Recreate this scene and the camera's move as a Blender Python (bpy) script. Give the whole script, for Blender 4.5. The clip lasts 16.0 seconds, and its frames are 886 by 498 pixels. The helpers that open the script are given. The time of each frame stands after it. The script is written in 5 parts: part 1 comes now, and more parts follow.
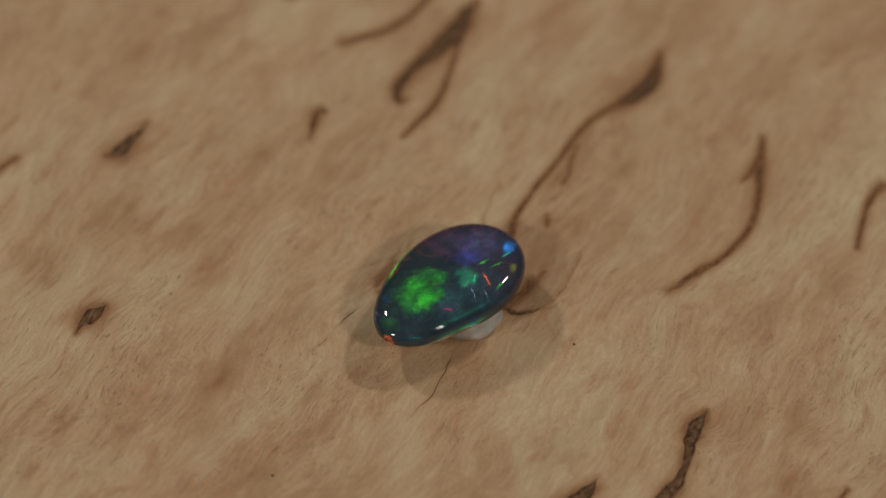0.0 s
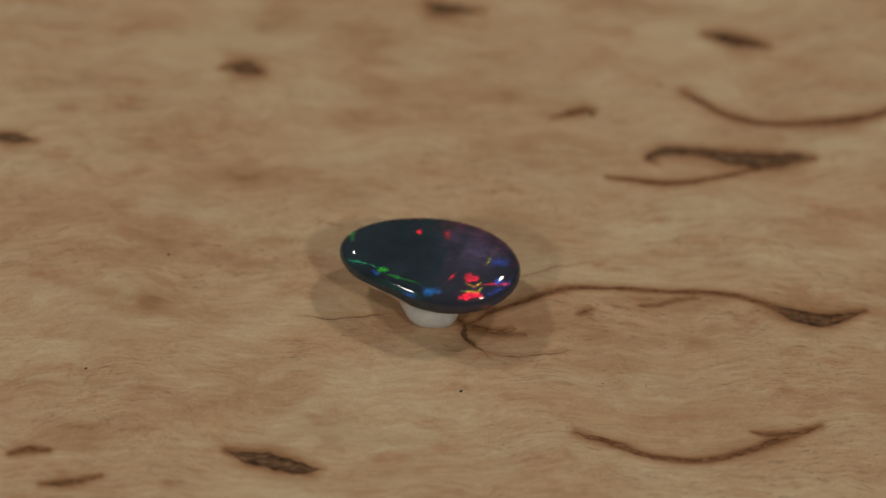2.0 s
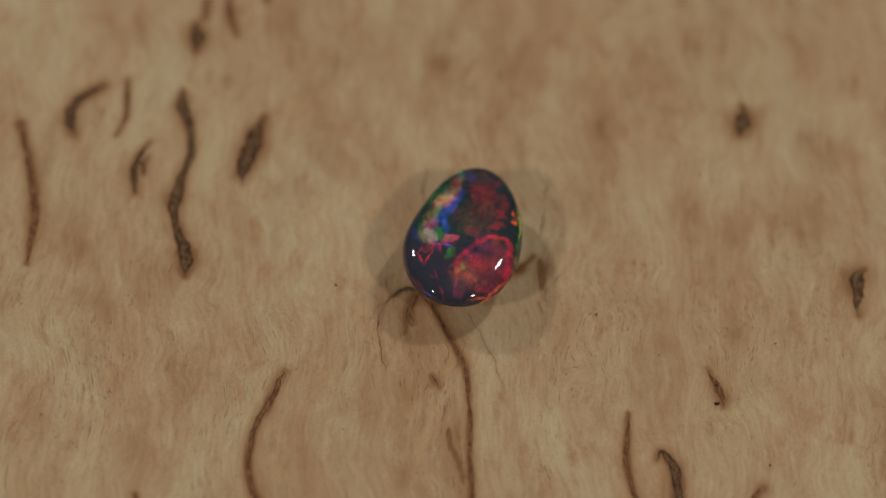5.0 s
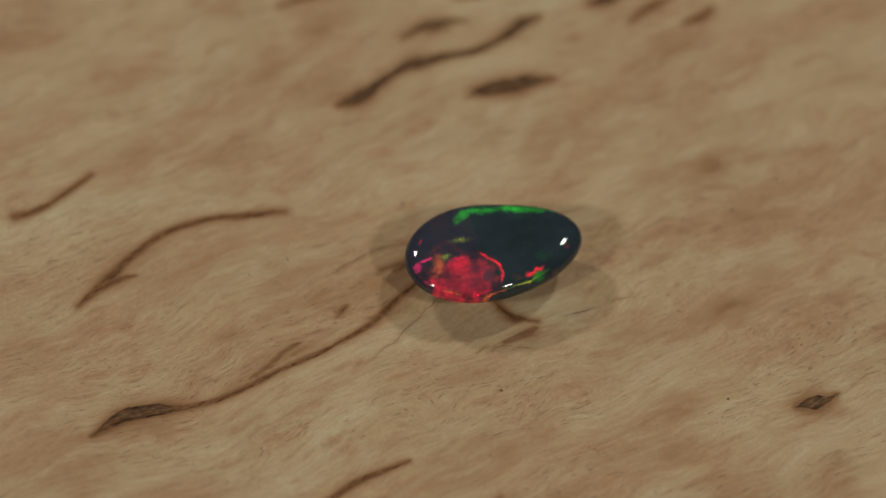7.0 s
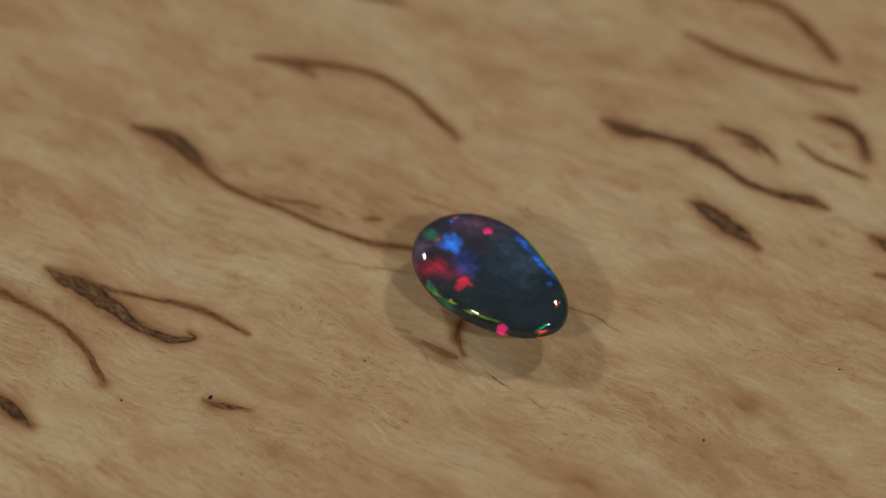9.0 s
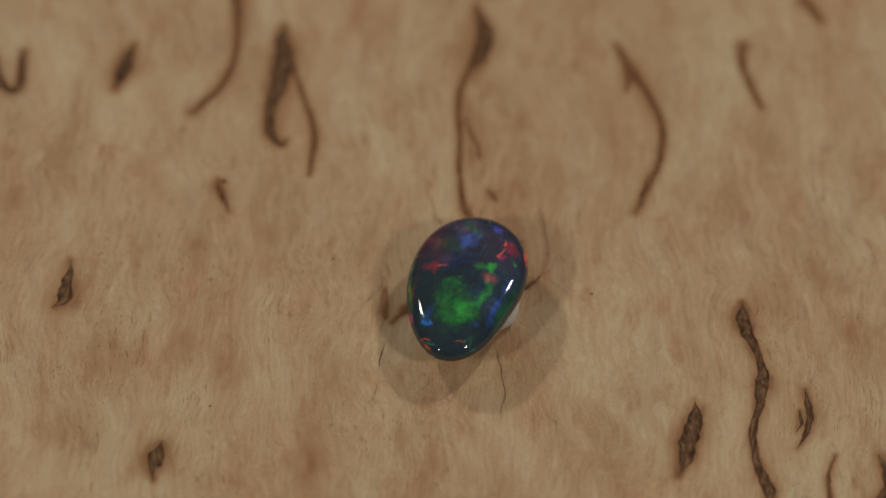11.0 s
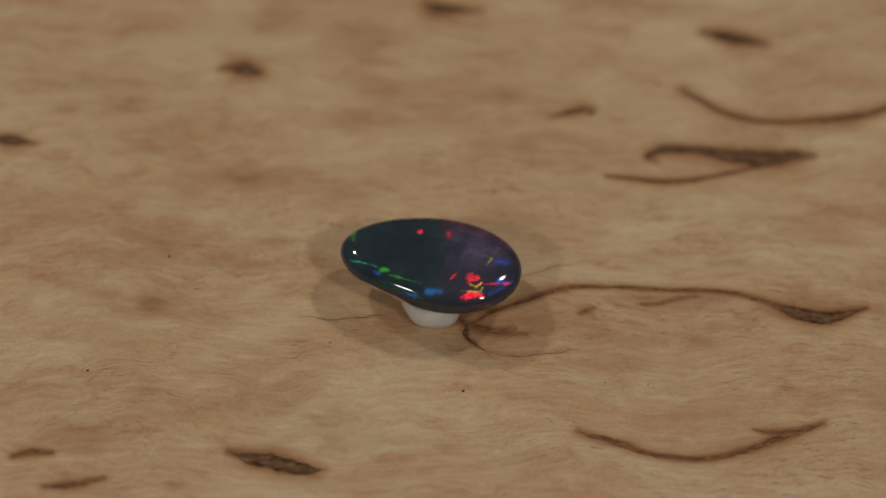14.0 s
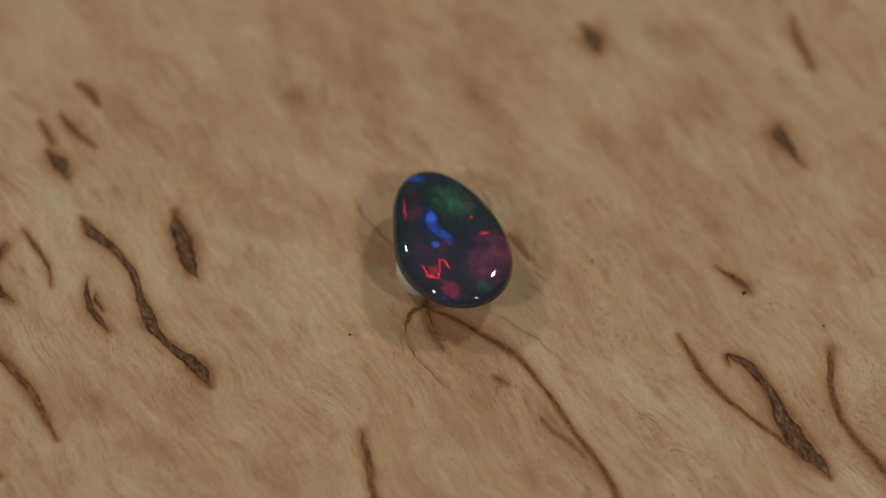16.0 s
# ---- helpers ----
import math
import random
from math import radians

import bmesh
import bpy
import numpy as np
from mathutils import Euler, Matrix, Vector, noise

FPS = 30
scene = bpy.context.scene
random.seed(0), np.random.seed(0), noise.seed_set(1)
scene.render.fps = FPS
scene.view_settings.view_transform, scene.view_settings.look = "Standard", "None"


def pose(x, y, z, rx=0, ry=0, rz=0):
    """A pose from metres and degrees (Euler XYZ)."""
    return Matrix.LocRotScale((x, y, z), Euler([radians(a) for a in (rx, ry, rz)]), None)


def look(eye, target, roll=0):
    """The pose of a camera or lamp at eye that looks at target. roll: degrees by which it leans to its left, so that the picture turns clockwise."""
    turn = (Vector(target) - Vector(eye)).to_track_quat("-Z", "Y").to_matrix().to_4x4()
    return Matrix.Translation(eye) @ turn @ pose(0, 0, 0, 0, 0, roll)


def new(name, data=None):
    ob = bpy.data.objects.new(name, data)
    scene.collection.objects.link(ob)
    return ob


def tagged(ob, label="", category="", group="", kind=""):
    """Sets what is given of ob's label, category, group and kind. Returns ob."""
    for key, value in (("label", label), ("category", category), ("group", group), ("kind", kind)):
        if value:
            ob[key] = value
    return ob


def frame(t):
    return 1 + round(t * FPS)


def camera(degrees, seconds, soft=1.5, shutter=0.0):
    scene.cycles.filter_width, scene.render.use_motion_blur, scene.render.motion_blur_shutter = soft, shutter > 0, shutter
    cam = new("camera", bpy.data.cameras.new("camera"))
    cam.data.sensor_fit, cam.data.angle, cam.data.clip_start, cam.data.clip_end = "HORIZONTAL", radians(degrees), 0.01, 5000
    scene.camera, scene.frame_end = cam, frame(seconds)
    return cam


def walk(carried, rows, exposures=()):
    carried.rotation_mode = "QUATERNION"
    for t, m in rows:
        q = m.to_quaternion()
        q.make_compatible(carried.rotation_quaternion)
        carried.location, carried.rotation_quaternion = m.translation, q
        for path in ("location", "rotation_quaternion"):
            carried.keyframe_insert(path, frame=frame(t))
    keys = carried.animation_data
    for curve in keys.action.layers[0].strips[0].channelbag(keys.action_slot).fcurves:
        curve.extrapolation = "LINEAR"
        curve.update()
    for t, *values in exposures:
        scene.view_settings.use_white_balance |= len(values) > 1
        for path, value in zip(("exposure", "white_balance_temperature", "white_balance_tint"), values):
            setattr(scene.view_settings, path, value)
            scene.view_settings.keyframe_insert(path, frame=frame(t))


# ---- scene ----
MM = 0.001
# ---- camera: fixed on its stand, a long close-up lens ----
cam = camera(15.28, 16.0, 1.5)
EYE = (0.0, -0.17339, 0.20697)
AIM = (-0.00179, 0.00254, 0.00216)
walk(cam, [(0.0, look(EYE, AIM, 2.735)), (16.0, look(EYE, AIM, 2.735))],
     [(0.0, -0.05, 6500, 10), (3.7, -0.05, 6500, 10), (5.8, 0.0, 6380, 4), (7.0, 0.0, 6350, 3), (9.0, -0.02, 6430, 6), (11.3, -0.05, 6500, 10), (16.0, -0.05, 6500, 10)])
cam.data.dof.use_dof = True
cam.data.dof.focus_distance = 0.264
cam.data.dof.aperture_fstop = 14.5

# ---- light: four small lamps round a turntable, a dim added room out of view ----
world = bpy.data.worlds.new("world")
scene.world = world
world.use_nodes = True
world.node_tree.nodes["Background"].inputs[0].default_value = (1.0, 0.9, 0.78, 1)
world.node_tree.nodes["Background"].inputs[1].default_value = 0.03


def studio_lamp(x, y, z, power, size=0.044):
    data = bpy.data.lights.new("studio_lamp", "AREA")
    data.shape, data.size, data.energy, data.color = "DISK", size, power, (1.0, 0.93, 0.83)
    lamp = new("studio_lamp", data)
    d = Vector((x, y, z)).normalized() * 0.5
    lamp.matrix_world = look(d, (0, 0, 0.003))
    return lamp


studio_lamp(0.53, -0.52, 0.67, 0.50)
studio_lamp(-0.58, -0.56, 0.59, 0.50)
studio_lamp(0.46, 0.45, 0.77, 0.465)
studio_lamp(-0.57, 0.48, 0.67, 0.465)

# ---- the turn of the turntable, clockwise from above, one turn in twelve seconds ----
# seconds, degrees ahead of an even turn, play sideways and play downwards in hundredths of a millimetre
WOBBLE = ((0, -0.05, -9, -3), (0.5, -0.05, -17, -6), (1, -0.1, -23, -10), (1.5, -0.15, -19, -14), (2, -0.35, -7, -16), (2.5, -0.15, 1, -21),
          (3, 0.03, 7, -22), (3.5, 0.12, 11, -26), (4.5, -0.1, 16, -28), (5.5, -0.45, 21, -28), (6, -0.6, 21, -25), (6.5, -0.15, 17, -21),
          (7, 0.3, 10, -11), (7.5, 0.55, 3, -4), (8, 0.64, -1, 2), (8.5, 0.68, -8, 4), (9, 0.75, -12, 0), (10, 0.65, -9, -11),
          (11, 0.45, -4, -18), (11.5, 0.35, -3, -16), (12, -0.12, -7, -6), (12.5, -0.25, -12, -9), (13, -0.4, -13, -14), (13.5, -0.45, -9, -17),
          (14, -0.55, 2, -20), (14.5, -0.3, 6, -23), (15, 0.08, 5, -28), (15.5, 0.18, 6, -34), (16, 0.12, 9, -39))


def turned(t):
    """The pose of the turntable at t: it turns evenly, with a little play in its bearing."""
    ahead, side, down = (float(np.interp(t, [w[0] for w in WOBBLE], [w[k] for w in WOBBLE])) for k in (1, 2, 3))
    return pose(side * 0.01 * MM, 0, -down * 0.01 * MM, 0, 0, -(29.9775 * t + ahead))


# ---- materials ----
def material(name):
    m = bpy.data.materials.new(name)
    m.use_nodes = True
    return m, m.node_tree.nodes, m.node_tree.links, m.node_tree.nodes["Principled BSDF"]


def node(ns, kind, **props):
    n = ns.new(kind)
    for k, v in props.items():
        if k == "operation":
            n.operation = v
        elif k == "blend":
            n.data_type = "RGBA"
            n.blend_type = v
        elif k == "scale":
            n.inputs["Scale"].default_value = v
        elif k == "detail":
            n.inputs["Detail"].default_value = v
        elif k == "rough":
            n.inputs["Roughness"].default_value = v
    return n


def ramp(ns, ls, src, stops):
    r = ns.new("ShaderNodeValToRGB")
    while len(r.color_ramp.elements) < len(stops):
        r.color_ramp.elements.new(0.5)
    for el, (at, col) in zip(r.color_ramp.elements, stops):
        el.position = at
        el.color = (*col, 1) if len(col) == 3 else col
    ls.new(src, r.inputs[0])
    return r.outputs[0]


def mix(ns, ls, fac, a, b, blend="MIX"):
    m = ns.new("ShaderNodeMix")
    m.data_type, m.blend_type = "RGBA", blend
    for sock, v in ((m.inputs[0], fac), (m.inputs[6], a), (m.inputs[7], b)):
        if isinstance(v, (int, float)):
            sock.default_value = v
        elif isinstance(v, tuple):
            sock.default_value = (*v, 1)
        else:
            ls.new(v, sock)
    return m.outputs[2]


def math_node(ns, ls, op, a, b=None, clamp=False):
    m = ns.new("ShaderNodeMath")
    m.operation, m.use_clamp = op, clamp
    for sock, v in ((m.inputs[0], a), (m.inputs[1], b)):
        if v is None:
            continue
        if isinstance(v, (int, float)):
            sock.default_value = v
        else:
            ls.new(v, sock)
    return m.outputs[0]


GRAIN = 63.0  # degrees from the slab's x axis


def grain_space(ns, ls, along, across):
    """Object coordinates turned to the grain and stretched along it."""
    tc = ns.new("ShaderNodeTexCoord")
    m1 = ns.new("ShaderNodeMapping")
    m1.inputs["Rotation"].default_value[2] = radians(-GRAIN)
    ls.new(tc.outputs["Object"], m1.inputs[0])
    warp = node(ns, "ShaderNodeTexNoise", scale=70.0, detail=3.0)
    ls.new(m1.outputs[0], warp.inputs["Vector"])
    sub = ns.new("ShaderNodeVectorMath")
    sub.operation = "SUBTRACT"
    ls.new(warp.outputs["Color"], sub.inputs[0])
    sub.inputs[1].default_value = (0.5, 0.5, 0.5)
    sc = ns.new("ShaderNodeVectorMath")
    sc.operation = "SCALE"
    ls.new(sub.outputs[0], sc.inputs[0])
    sc.inputs["Scale"].default_value = 0.007
    add = ns.new("ShaderNodeVectorMath")
    ls.new(m1.outputs[0], add.inputs[0])
    ls.new(sc.outputs[0], add.inputs[1])
    m2 = ns.new("ShaderNodeMapping")
    m2.inputs["Scale"].default_value = (along, across, across)
    ls.new(add.outputs[0], m2.inputs[0])
    return m2.outputs[0]


def tex(ns, ls, vec, scale, detail=3.0, rough=0.5):
    n = node(ns, "ShaderNodeTexNoise", scale=scale, detail=detail, rough=rough)
    ls.new(vec, n.inputs["Vector"])
    return n.outputs["Fac"]


def wood_material():
    m, ns, ls, bs = material("figured_birch")
    wide = grain_space(ns, ls, 0.36, 1.0)
    long = grain_space(ns, ls, 0.20, 1.0)
    fibre = grain_space(ns, ls, 0.10, 1.0)
    big = tex(ns, ls, wide, 75.0, 3.0)
    mid = tex(ns, ls, wide, 210.0, 4.0, 0.55)
    streak = tex(ns, ls, long, 420.0, 4.0, 0.6)
    fine = tex(ns, ls, fibre, 2600.0, 3.0, 0.6)
    tiny = tex(ns, ls, wide, 520.0, 4.0, 0.6)
    col = ramp(ns, ls, big, [(0.34, (0.615, 0.465, 0.285)), (0.5, (0.585, 0.420, 0.250)), (0.66, (0.555, 0.370, 0.215))])
    pale = ramp(ns, ls, mid, [(0.30, (1, 1, 1)), (0.46, (0, 0, 0))])
    col = mix(ns, ls, math_node(ns, ls, "MULTIPLY", pale, 0.55), col, (0.68, 0.535, 0.35))
    blot = ramp(ns, ls, mid, [(0.48, (0, 0, 0)), (0.70, (1, 1, 1))])
    col = mix(ns, ls, math_node(ns, ls, "MULTIPLY", blot, 0.60), col, (0.500, 0.288, 0.165))
    # soft brown smears drawn out along the grain
    smear = tex(ns, ls, grain_space(ns, ls, 0.30, 1.0), 165.0, 5.0, 0.62)
    col = mix(ns, ls, math_node(ns, ls, "MULTIPLY", ramp(ns, ls, smear, [(0.545, (0, 0, 0)), (0.66, (1, 1, 1))]), 0.52), col, (0.430, 0.245, 0.132))
    col = mix(ns, ls, math_node(ns, ls, "MULTIPLY", ramp(ns, ls, smear, [(0.36, (1, 1, 1)), (0.47, (0, 0, 0))]), 0.45), col, (0.640, 0.520, 0.345))
    fleck = ramp(ns, ls, tiny, [(0.54, (0, 0, 0)), (0.70, (1, 1, 1))])
    col = mix(ns, ls, math_node(ns, ls, "MULTIPLY", fleck, 0.62), col, (0.470, 0.250, 0.130))
    glint = ramp(ns, ls, tiny, [(0.28, (1, 1, 1)), (0.42, (0, 0, 0))])
    col = mix(ns, ls, math_node(ns, ls, "MULTIPLY", glint, 0.45), col, (0.70, 0.56, 0.37))
    col = mix(ns, ls, 0.26, col, ramp(ns, ls, streak, [(0.35, (0.42, 0.34, 0.28)), (0.65, (0.62, 0.63, 0.63))]), "OVERLAY")
    col = mix(ns, ls, 0.34, col, ramp(ns, ls, fine, [(0.3, (0.32, 0.29, 0.27)), (0.7, (0.68, 0.69, 0.70))]), "OVERLAY")
    dust = tex(ns, ls, grain_space(ns, ls, 0.6, 1.0), 5200.0, 4.0, 0.7)
    col = mix(ns, ls, 0.22, col, ramp(ns, ls, dust, [(0.34, (0.28, 0.26, 0.24)), (0.66, (0.70, 0.70, 0.70))]), "OVERLAY")
    # stains round the bark pockets
    at = ns.new("ShaderNodeAttribute")
    at.attribute_name = "stain"
    st = math_node(ns, ls, "MULTIPLY", at.outputs["Fac"], math_node(ns, ls, "ADD", math_node(ns, ls, "MULTIPLY", tiny, 1.9), -0.02), True)
    warm = math_node(ns, ls, "MULTIPLY", st, 1.7, True)
    deep = math_node(ns, ls, "MULTIPLY", math_node(ns, ls, "SUBTRACT", st, 0.38), 1.5, True)
    col = mix(ns, ls, warm, col, (0.405, 0.212, 0.098))
    col = mix(ns, ls, deep, col, (0.150, 0.062, 0.024))
    # short open pores along the fibres
    pore = tex(ns, ls, grain_space(ns, ls, 0.075, 1.0), 7600.0, 1.5)
    zone = tex(ns, ls, wide, 130.0, 2.0)
    pz = math_node(ns, ls, "MULTIPLY", ramp(ns, ls, pore, [(0.635, (0, 0, 0)), (0.70, (1, 1, 1))]), ramp(ns, ls, zone, [(0.42, (0, 0, 0)), (0.54, (1, 1, 1))]))
    col = mix(ns, ls, math_node(ns, ls, "MULTIPLY", pz, 0.36), col, (0.17, 0.085, 0.042))
    ls.new(col, bs.inputs["Base Color"])
    bs.inputs["Roughness"].default_value = 0.62
    bs.inputs["Specular IOR Level"].default_value = 0.3
    bump = ns.new("ShaderNodeBump")
    bump.inputs["Strength"].default_value = 0.6
    bump.inputs["Distance"].default_value = 0.00006
    h = math_node(ns, ls, "SUBTRACT", math_node(ns, ls, "ADD", math_node(ns, ls, "ADD", fine, streak), math_node(ns, ls, "MULTIPLY", dust, 0.4)), math_node(ns, ls, "MULTIPLY", pz, 1.5))
    ls.new(h, bump.inputs["Height"])
    ls.new(bump.outputs[0], bs.inputs["Normal"])
    return m


def bark_material(name, rim, core, fleck, grain=4200.0):
    """Bark grown into the wood: dark at the rim, browner and flecked inside."""
    m, ns, ls, bs = material(name)
    v = grain_space(ns, ls, 0.35, 1.0)
    n = tex(ns, ls, v, grain, 4.0, 0.6)
    w = tex(ns, ls, v, grain * 0.35, 3.0, 0.6)
    at = ns.new("ShaderNodeAttribute")
    at.attribute_name = "rim"
    dark = ramp(ns, ls, n, [(0.35, tuple(0.45 * c for c in rim)), (0.68, tuple(2.0 * c for c in rim))])
    inner = ramp(ns, ls, n, [(0.38, rim), (0.5, core), (0.66, fleck)])
    k = math_node(ns, ls, "ADD", at.outputs["Fac"], math_node(ns, ls, "MULTIPLY", math_node(ns, ls, "SUBTRACT", w, 0.47), 2.2))
    edge = ns.new("ShaderNodeMapRange")
    edge.inputs["From Min"].default_value, edge.inputs["From Max"].default_value = 0.15, 0.65
    ls.new(k, edge.inputs[0])
    fade = ns.new("ShaderNodeMapRange")
    fade.interpolation_type = "SMOOTHSTEP"
    fade.inputs["From Min"].default_value, fade.inputs["From Max"].default_value = 1.15, 2.0
    ls.new(math_node(ns, ls, "ADD", at.outputs["Fac"], math_node(ns, ls, "MULTIPLY", math_node(ns, ls, "SUBTRACT", n, 0.5), 1.5)), fade.inputs[0])
    col = mix(ns, ls, edge.outputs[0], inner, dark)
    ls.new(mix(ns, ls, fade.outputs[0], col, (0.27, 0.137, 0.062)), bs.inputs["Base Color"])
    bs.inputs["Roughness"].default_value = 0.75
    bs.inputs["Specular IOR Level"].default_value = 0.25
    bump = ns.new("ShaderNodeBump")
    bump.inputs["Strength"].default_value = 0.8
    bump.inputs["Distance"].default_value = 0.00010
    ls.new(math_node(ns, ls, "ADD", n, w), bump.inputs["Height"])
    ls.new(bump.outputs[0], bs.inputs["Normal"])
    return m


def plain_material(name, colour, roughness, scale, spread=0.25, bump_mm=0.0, spec=0.4):
    m, ns, ls, bs = material(name)
    tc = ns.new("ShaderNodeTexCoord")
    n = tex(ns, ls, tc.outputs["Object"], scale, 4.0)
    lo = tuple(c * (1 - spread) for c in colour)
    hi = tuple(min(1, c * (1 + spread)) for c in colour)
    ls.new(ramp(ns, ls, n, [(0.3, lo), (0.7, hi)]), bs.inputs["Base Color"])
    bs.inputs["Roughness"].default_value = roughness
    bs.inputs["Specular IOR Level"].default_value = spec
    if bump_mm:
        bump = ns.new("ShaderNodeBump")
        bump.inputs["Strength"].default_value = 0.6
        bump.inputs["Distance"].default_value = bump_mm * MM
        ls.new(n, bump.inputs["Height"])
        ls.new(bump.outputs[0], bs.inputs["Normal"])
    return m


WOOD = wood_material()
BARK = bark_material("bark_pocket", (0.092, 0.043, 0.020), (0.150, 0.080, 0.038), (0.27, 0.160, 0.085), 3000.0)
VEIN = bark_material("vein", (0.165, 0.072, 0.029), (0.205, 0.095, 0.040), (0.31, 0.165, 0.078))
# cracks are flat strips; their dark brown includes the shade inside a groove
CRACK = plain_material("crack", (0.165, 0.088, 0.043), 0.8, 3000, 0.5)
SPECK = plain_material("speck", (0.022, 0.015, 0.012), 0.7, 4000, 0.5)
PUTTY = plain_material("putty", (0.62, 0.62, 0.60), 0.55, 900, 0.12, 0.08)
POTCH = plain_material("potch", (0.42, 0.34, 0.26), 0.35, 700, 0.35, 0.02)
TABLE = plain_material("table", (0.10, 0.09, 0.08), 0.6, 30, 0.2)
WALL = plain_material("wall", (0.05, 0.049, 0.047), 0.85, 8, 0.08)


# ---- opal: a dark body under a polish, with thin tilted layers that throw back one colour each ----
class Opal:
    def __init__(self):
        self.m, self.ns, self.ls, self.bs = material("black_opal")
        ns, ls, bs = self.ns, self.ls, self.bs
        tc = ns.new("ShaderNodeTexCoord")
        self.pos = tc.outputs["Object"]
        self.warped = self.shaken(650.0, 6.0, 0.66, 0.0014)
        self.ragged = self.shaken(1900.0, 4.0, 0.7, 0.00034)
        self.fray = math_node(ns, ls, "MULTIPLY", math_node(ns, ls, "SUBTRACT", tex(ns, ls, self.pos, 1500.0, 5.0, 0.68), 0.5), 1.7)
        self.colour, self.lean = None, None
        # the body: smoky blue-grey, a duller plum half at the wide end, a dark seam between
        sep = ns.new("ShaderNodeSeparateXYZ")
        ls.new(self.warped, sep.inputs[0])
        n = tex(ns, ls, self.pos, 350.0, 4.0)
        narrow = ramp(ns, ls, n, [(0.3, (0.025, 0.037, 0.047)), (0.6, (0.036, 0.053, 0.068)), (0.8, (0.032, 0.057, 0.062))])
        broad = ramp(ns, ls, n, [(0.3, (0.035, 0.039, 0.058)), (0.6, (0.050, 0.053, 0.079)), (0.8, (0.063, 0.053, 0.072))])
        side = ns.new("ShaderNodeMapRange")
        side.inputs["From Min"].default_value, side.inputs["From Max"].default_value = 0.0012, 0.0015
        ls.new(sep.outputs[0], side.inputs[0])
        col = mix(ns, ls, side.outputs[0], narrow, broad)
        ls.new(col, bs.inputs["Base Color"])
        bs.inputs["Roughness"].default_value = 0.045
        bs.inputs["IOR"].default_value = 1.45
        # a brushed, patchy strength: fine threads along the stone and broad soft patches
        brush = ns.new("ShaderNodeMapping")
        brush.inputs["Rotation"].default_value = (0, 0, radians(25))
        brush.inputs["Scale"].default_value = (0.28, 1.0, 1.0)
        ls.new(self.warped, brush.inputs[0])
        thread = tex(ns, ls, brush.outputs[0], 2600.0, 4.0, 0.6)
        patch = tex(ns, ls, self.warped, 620.0, 3.0, 0.55)
        self.grain = mix(ns, ls, 1.0, ramp(ns, ls, thread, [(0.36, (0.66, 0.66, 0.66)), (0.64, (1.25, 1.25, 1.25))]),
                         ramp(ns, ls, patch, [(0.38, (0.45, 0.45, 0.45)), (0.62, (1.3, 1.3, 1.3))]), "MULTIPLY")
        self.out = bs.outputs[0]

    def shaken(self, scale, detail, rough, reach):
        """Places in the stone, shaken by noise so that edges run uneven."""
        ns, ls = self.ns, self.ls
        w = node(ns, "ShaderNodeTexNoise", scale=scale, detail=detail, rough=rough)
        ls.new(self.pos, w.inputs["Vector"])
        sub = ns.new("ShaderNodeVectorMath")
        sub.operation = "SUBTRACT"
        ls.new(w.outputs["Color"], sub.inputs[0])
        sub.inputs[1].default_value = (0.5, 0.5, 0.5)
        sc = ns.new("ShaderNodeVectorMath")
        sc.operation = "SCALE"
        sc.inputs["Scale"].default_value = reach
        ls.new(sub.outputs[0], sc.inputs[0])
        add = ns.new("ShaderNodeVectorMath")
        ls.new(self.pos, add.inputs[0])
        ls.new(sc.outputs[0], add.inputs[1])
        return add.outputs[0]

    def layer(self, azimuth, tilt, rough=0.312, gain=0.085):
        """Begins a layer of the stone whose planes lean by tilt towards azimuth."""
        self.close()
        group = bpy.data.node_groups.new("fire_layer", "ShaderNodeTree")
        for name, way, kind in (("Broad", "INPUT", "NodeSocketVector"), ("Ragged", "INPUT", "NodeSocketVector"), ("Fray", "INPUT", "NodeSocketFloat"), ("Color", "OUTPUT", "NodeSocketColor")):
            group.interface.new_socket(name, in_out=way, socket_type=kind)
        self.group, self.entry = group, group.nodes.new("NodeGroupInput")
        self.colour, self.lean = (0.0, 0.0, 0.0), (azimuth, tilt, rough, gain)

    def spot(self, x, y, rx, ry, turn, colour, soft=0.5):
        """A patch at (x, y) mm, of half-size rx, ry mm, that throws back one colour."""
        ns, ls = self.group.nodes, self.group.links
        mp = ns.new("ShaderNodeMapping")
        mp.vector_type = "TEXTURE"
        mp.inputs["Location"].default_value = (x * MM, y * MM, 0)
        mp.inputs["Rotation"].default_value = (0, 0, radians(turn))
        mp.inputs["Scale"].default_value = (rx * MM, ry * MM, 1000.0)
        ls.new(self.entry.outputs[0 if min(rx, ry) > 0.25 else 1], mp.inputs[0])
        ln = ns.new("ShaderNodeVectorMath")
        ln.operation = "LENGTH"
        ls.new(mp.outputs[0], ln.inputs[0])
        mr = ns.new("ShaderNodeMapRange")
        mr.interpolation_type = "SMOOTHSTEP"
        mr.inputs["From Min"].default_value, mr.inputs["From Max"].default_value = 1.0 + soft * 0.7, max(0.05, 1.0 - soft * 1.2)
        ls.new(math_node(ns, ls, "ADD", ln.outputs["Value"], self.entry.outputs[2]), mr.inputs[0])
        self.colour = mix(ns, ls, mr.outputs[0], self.colour, colour)

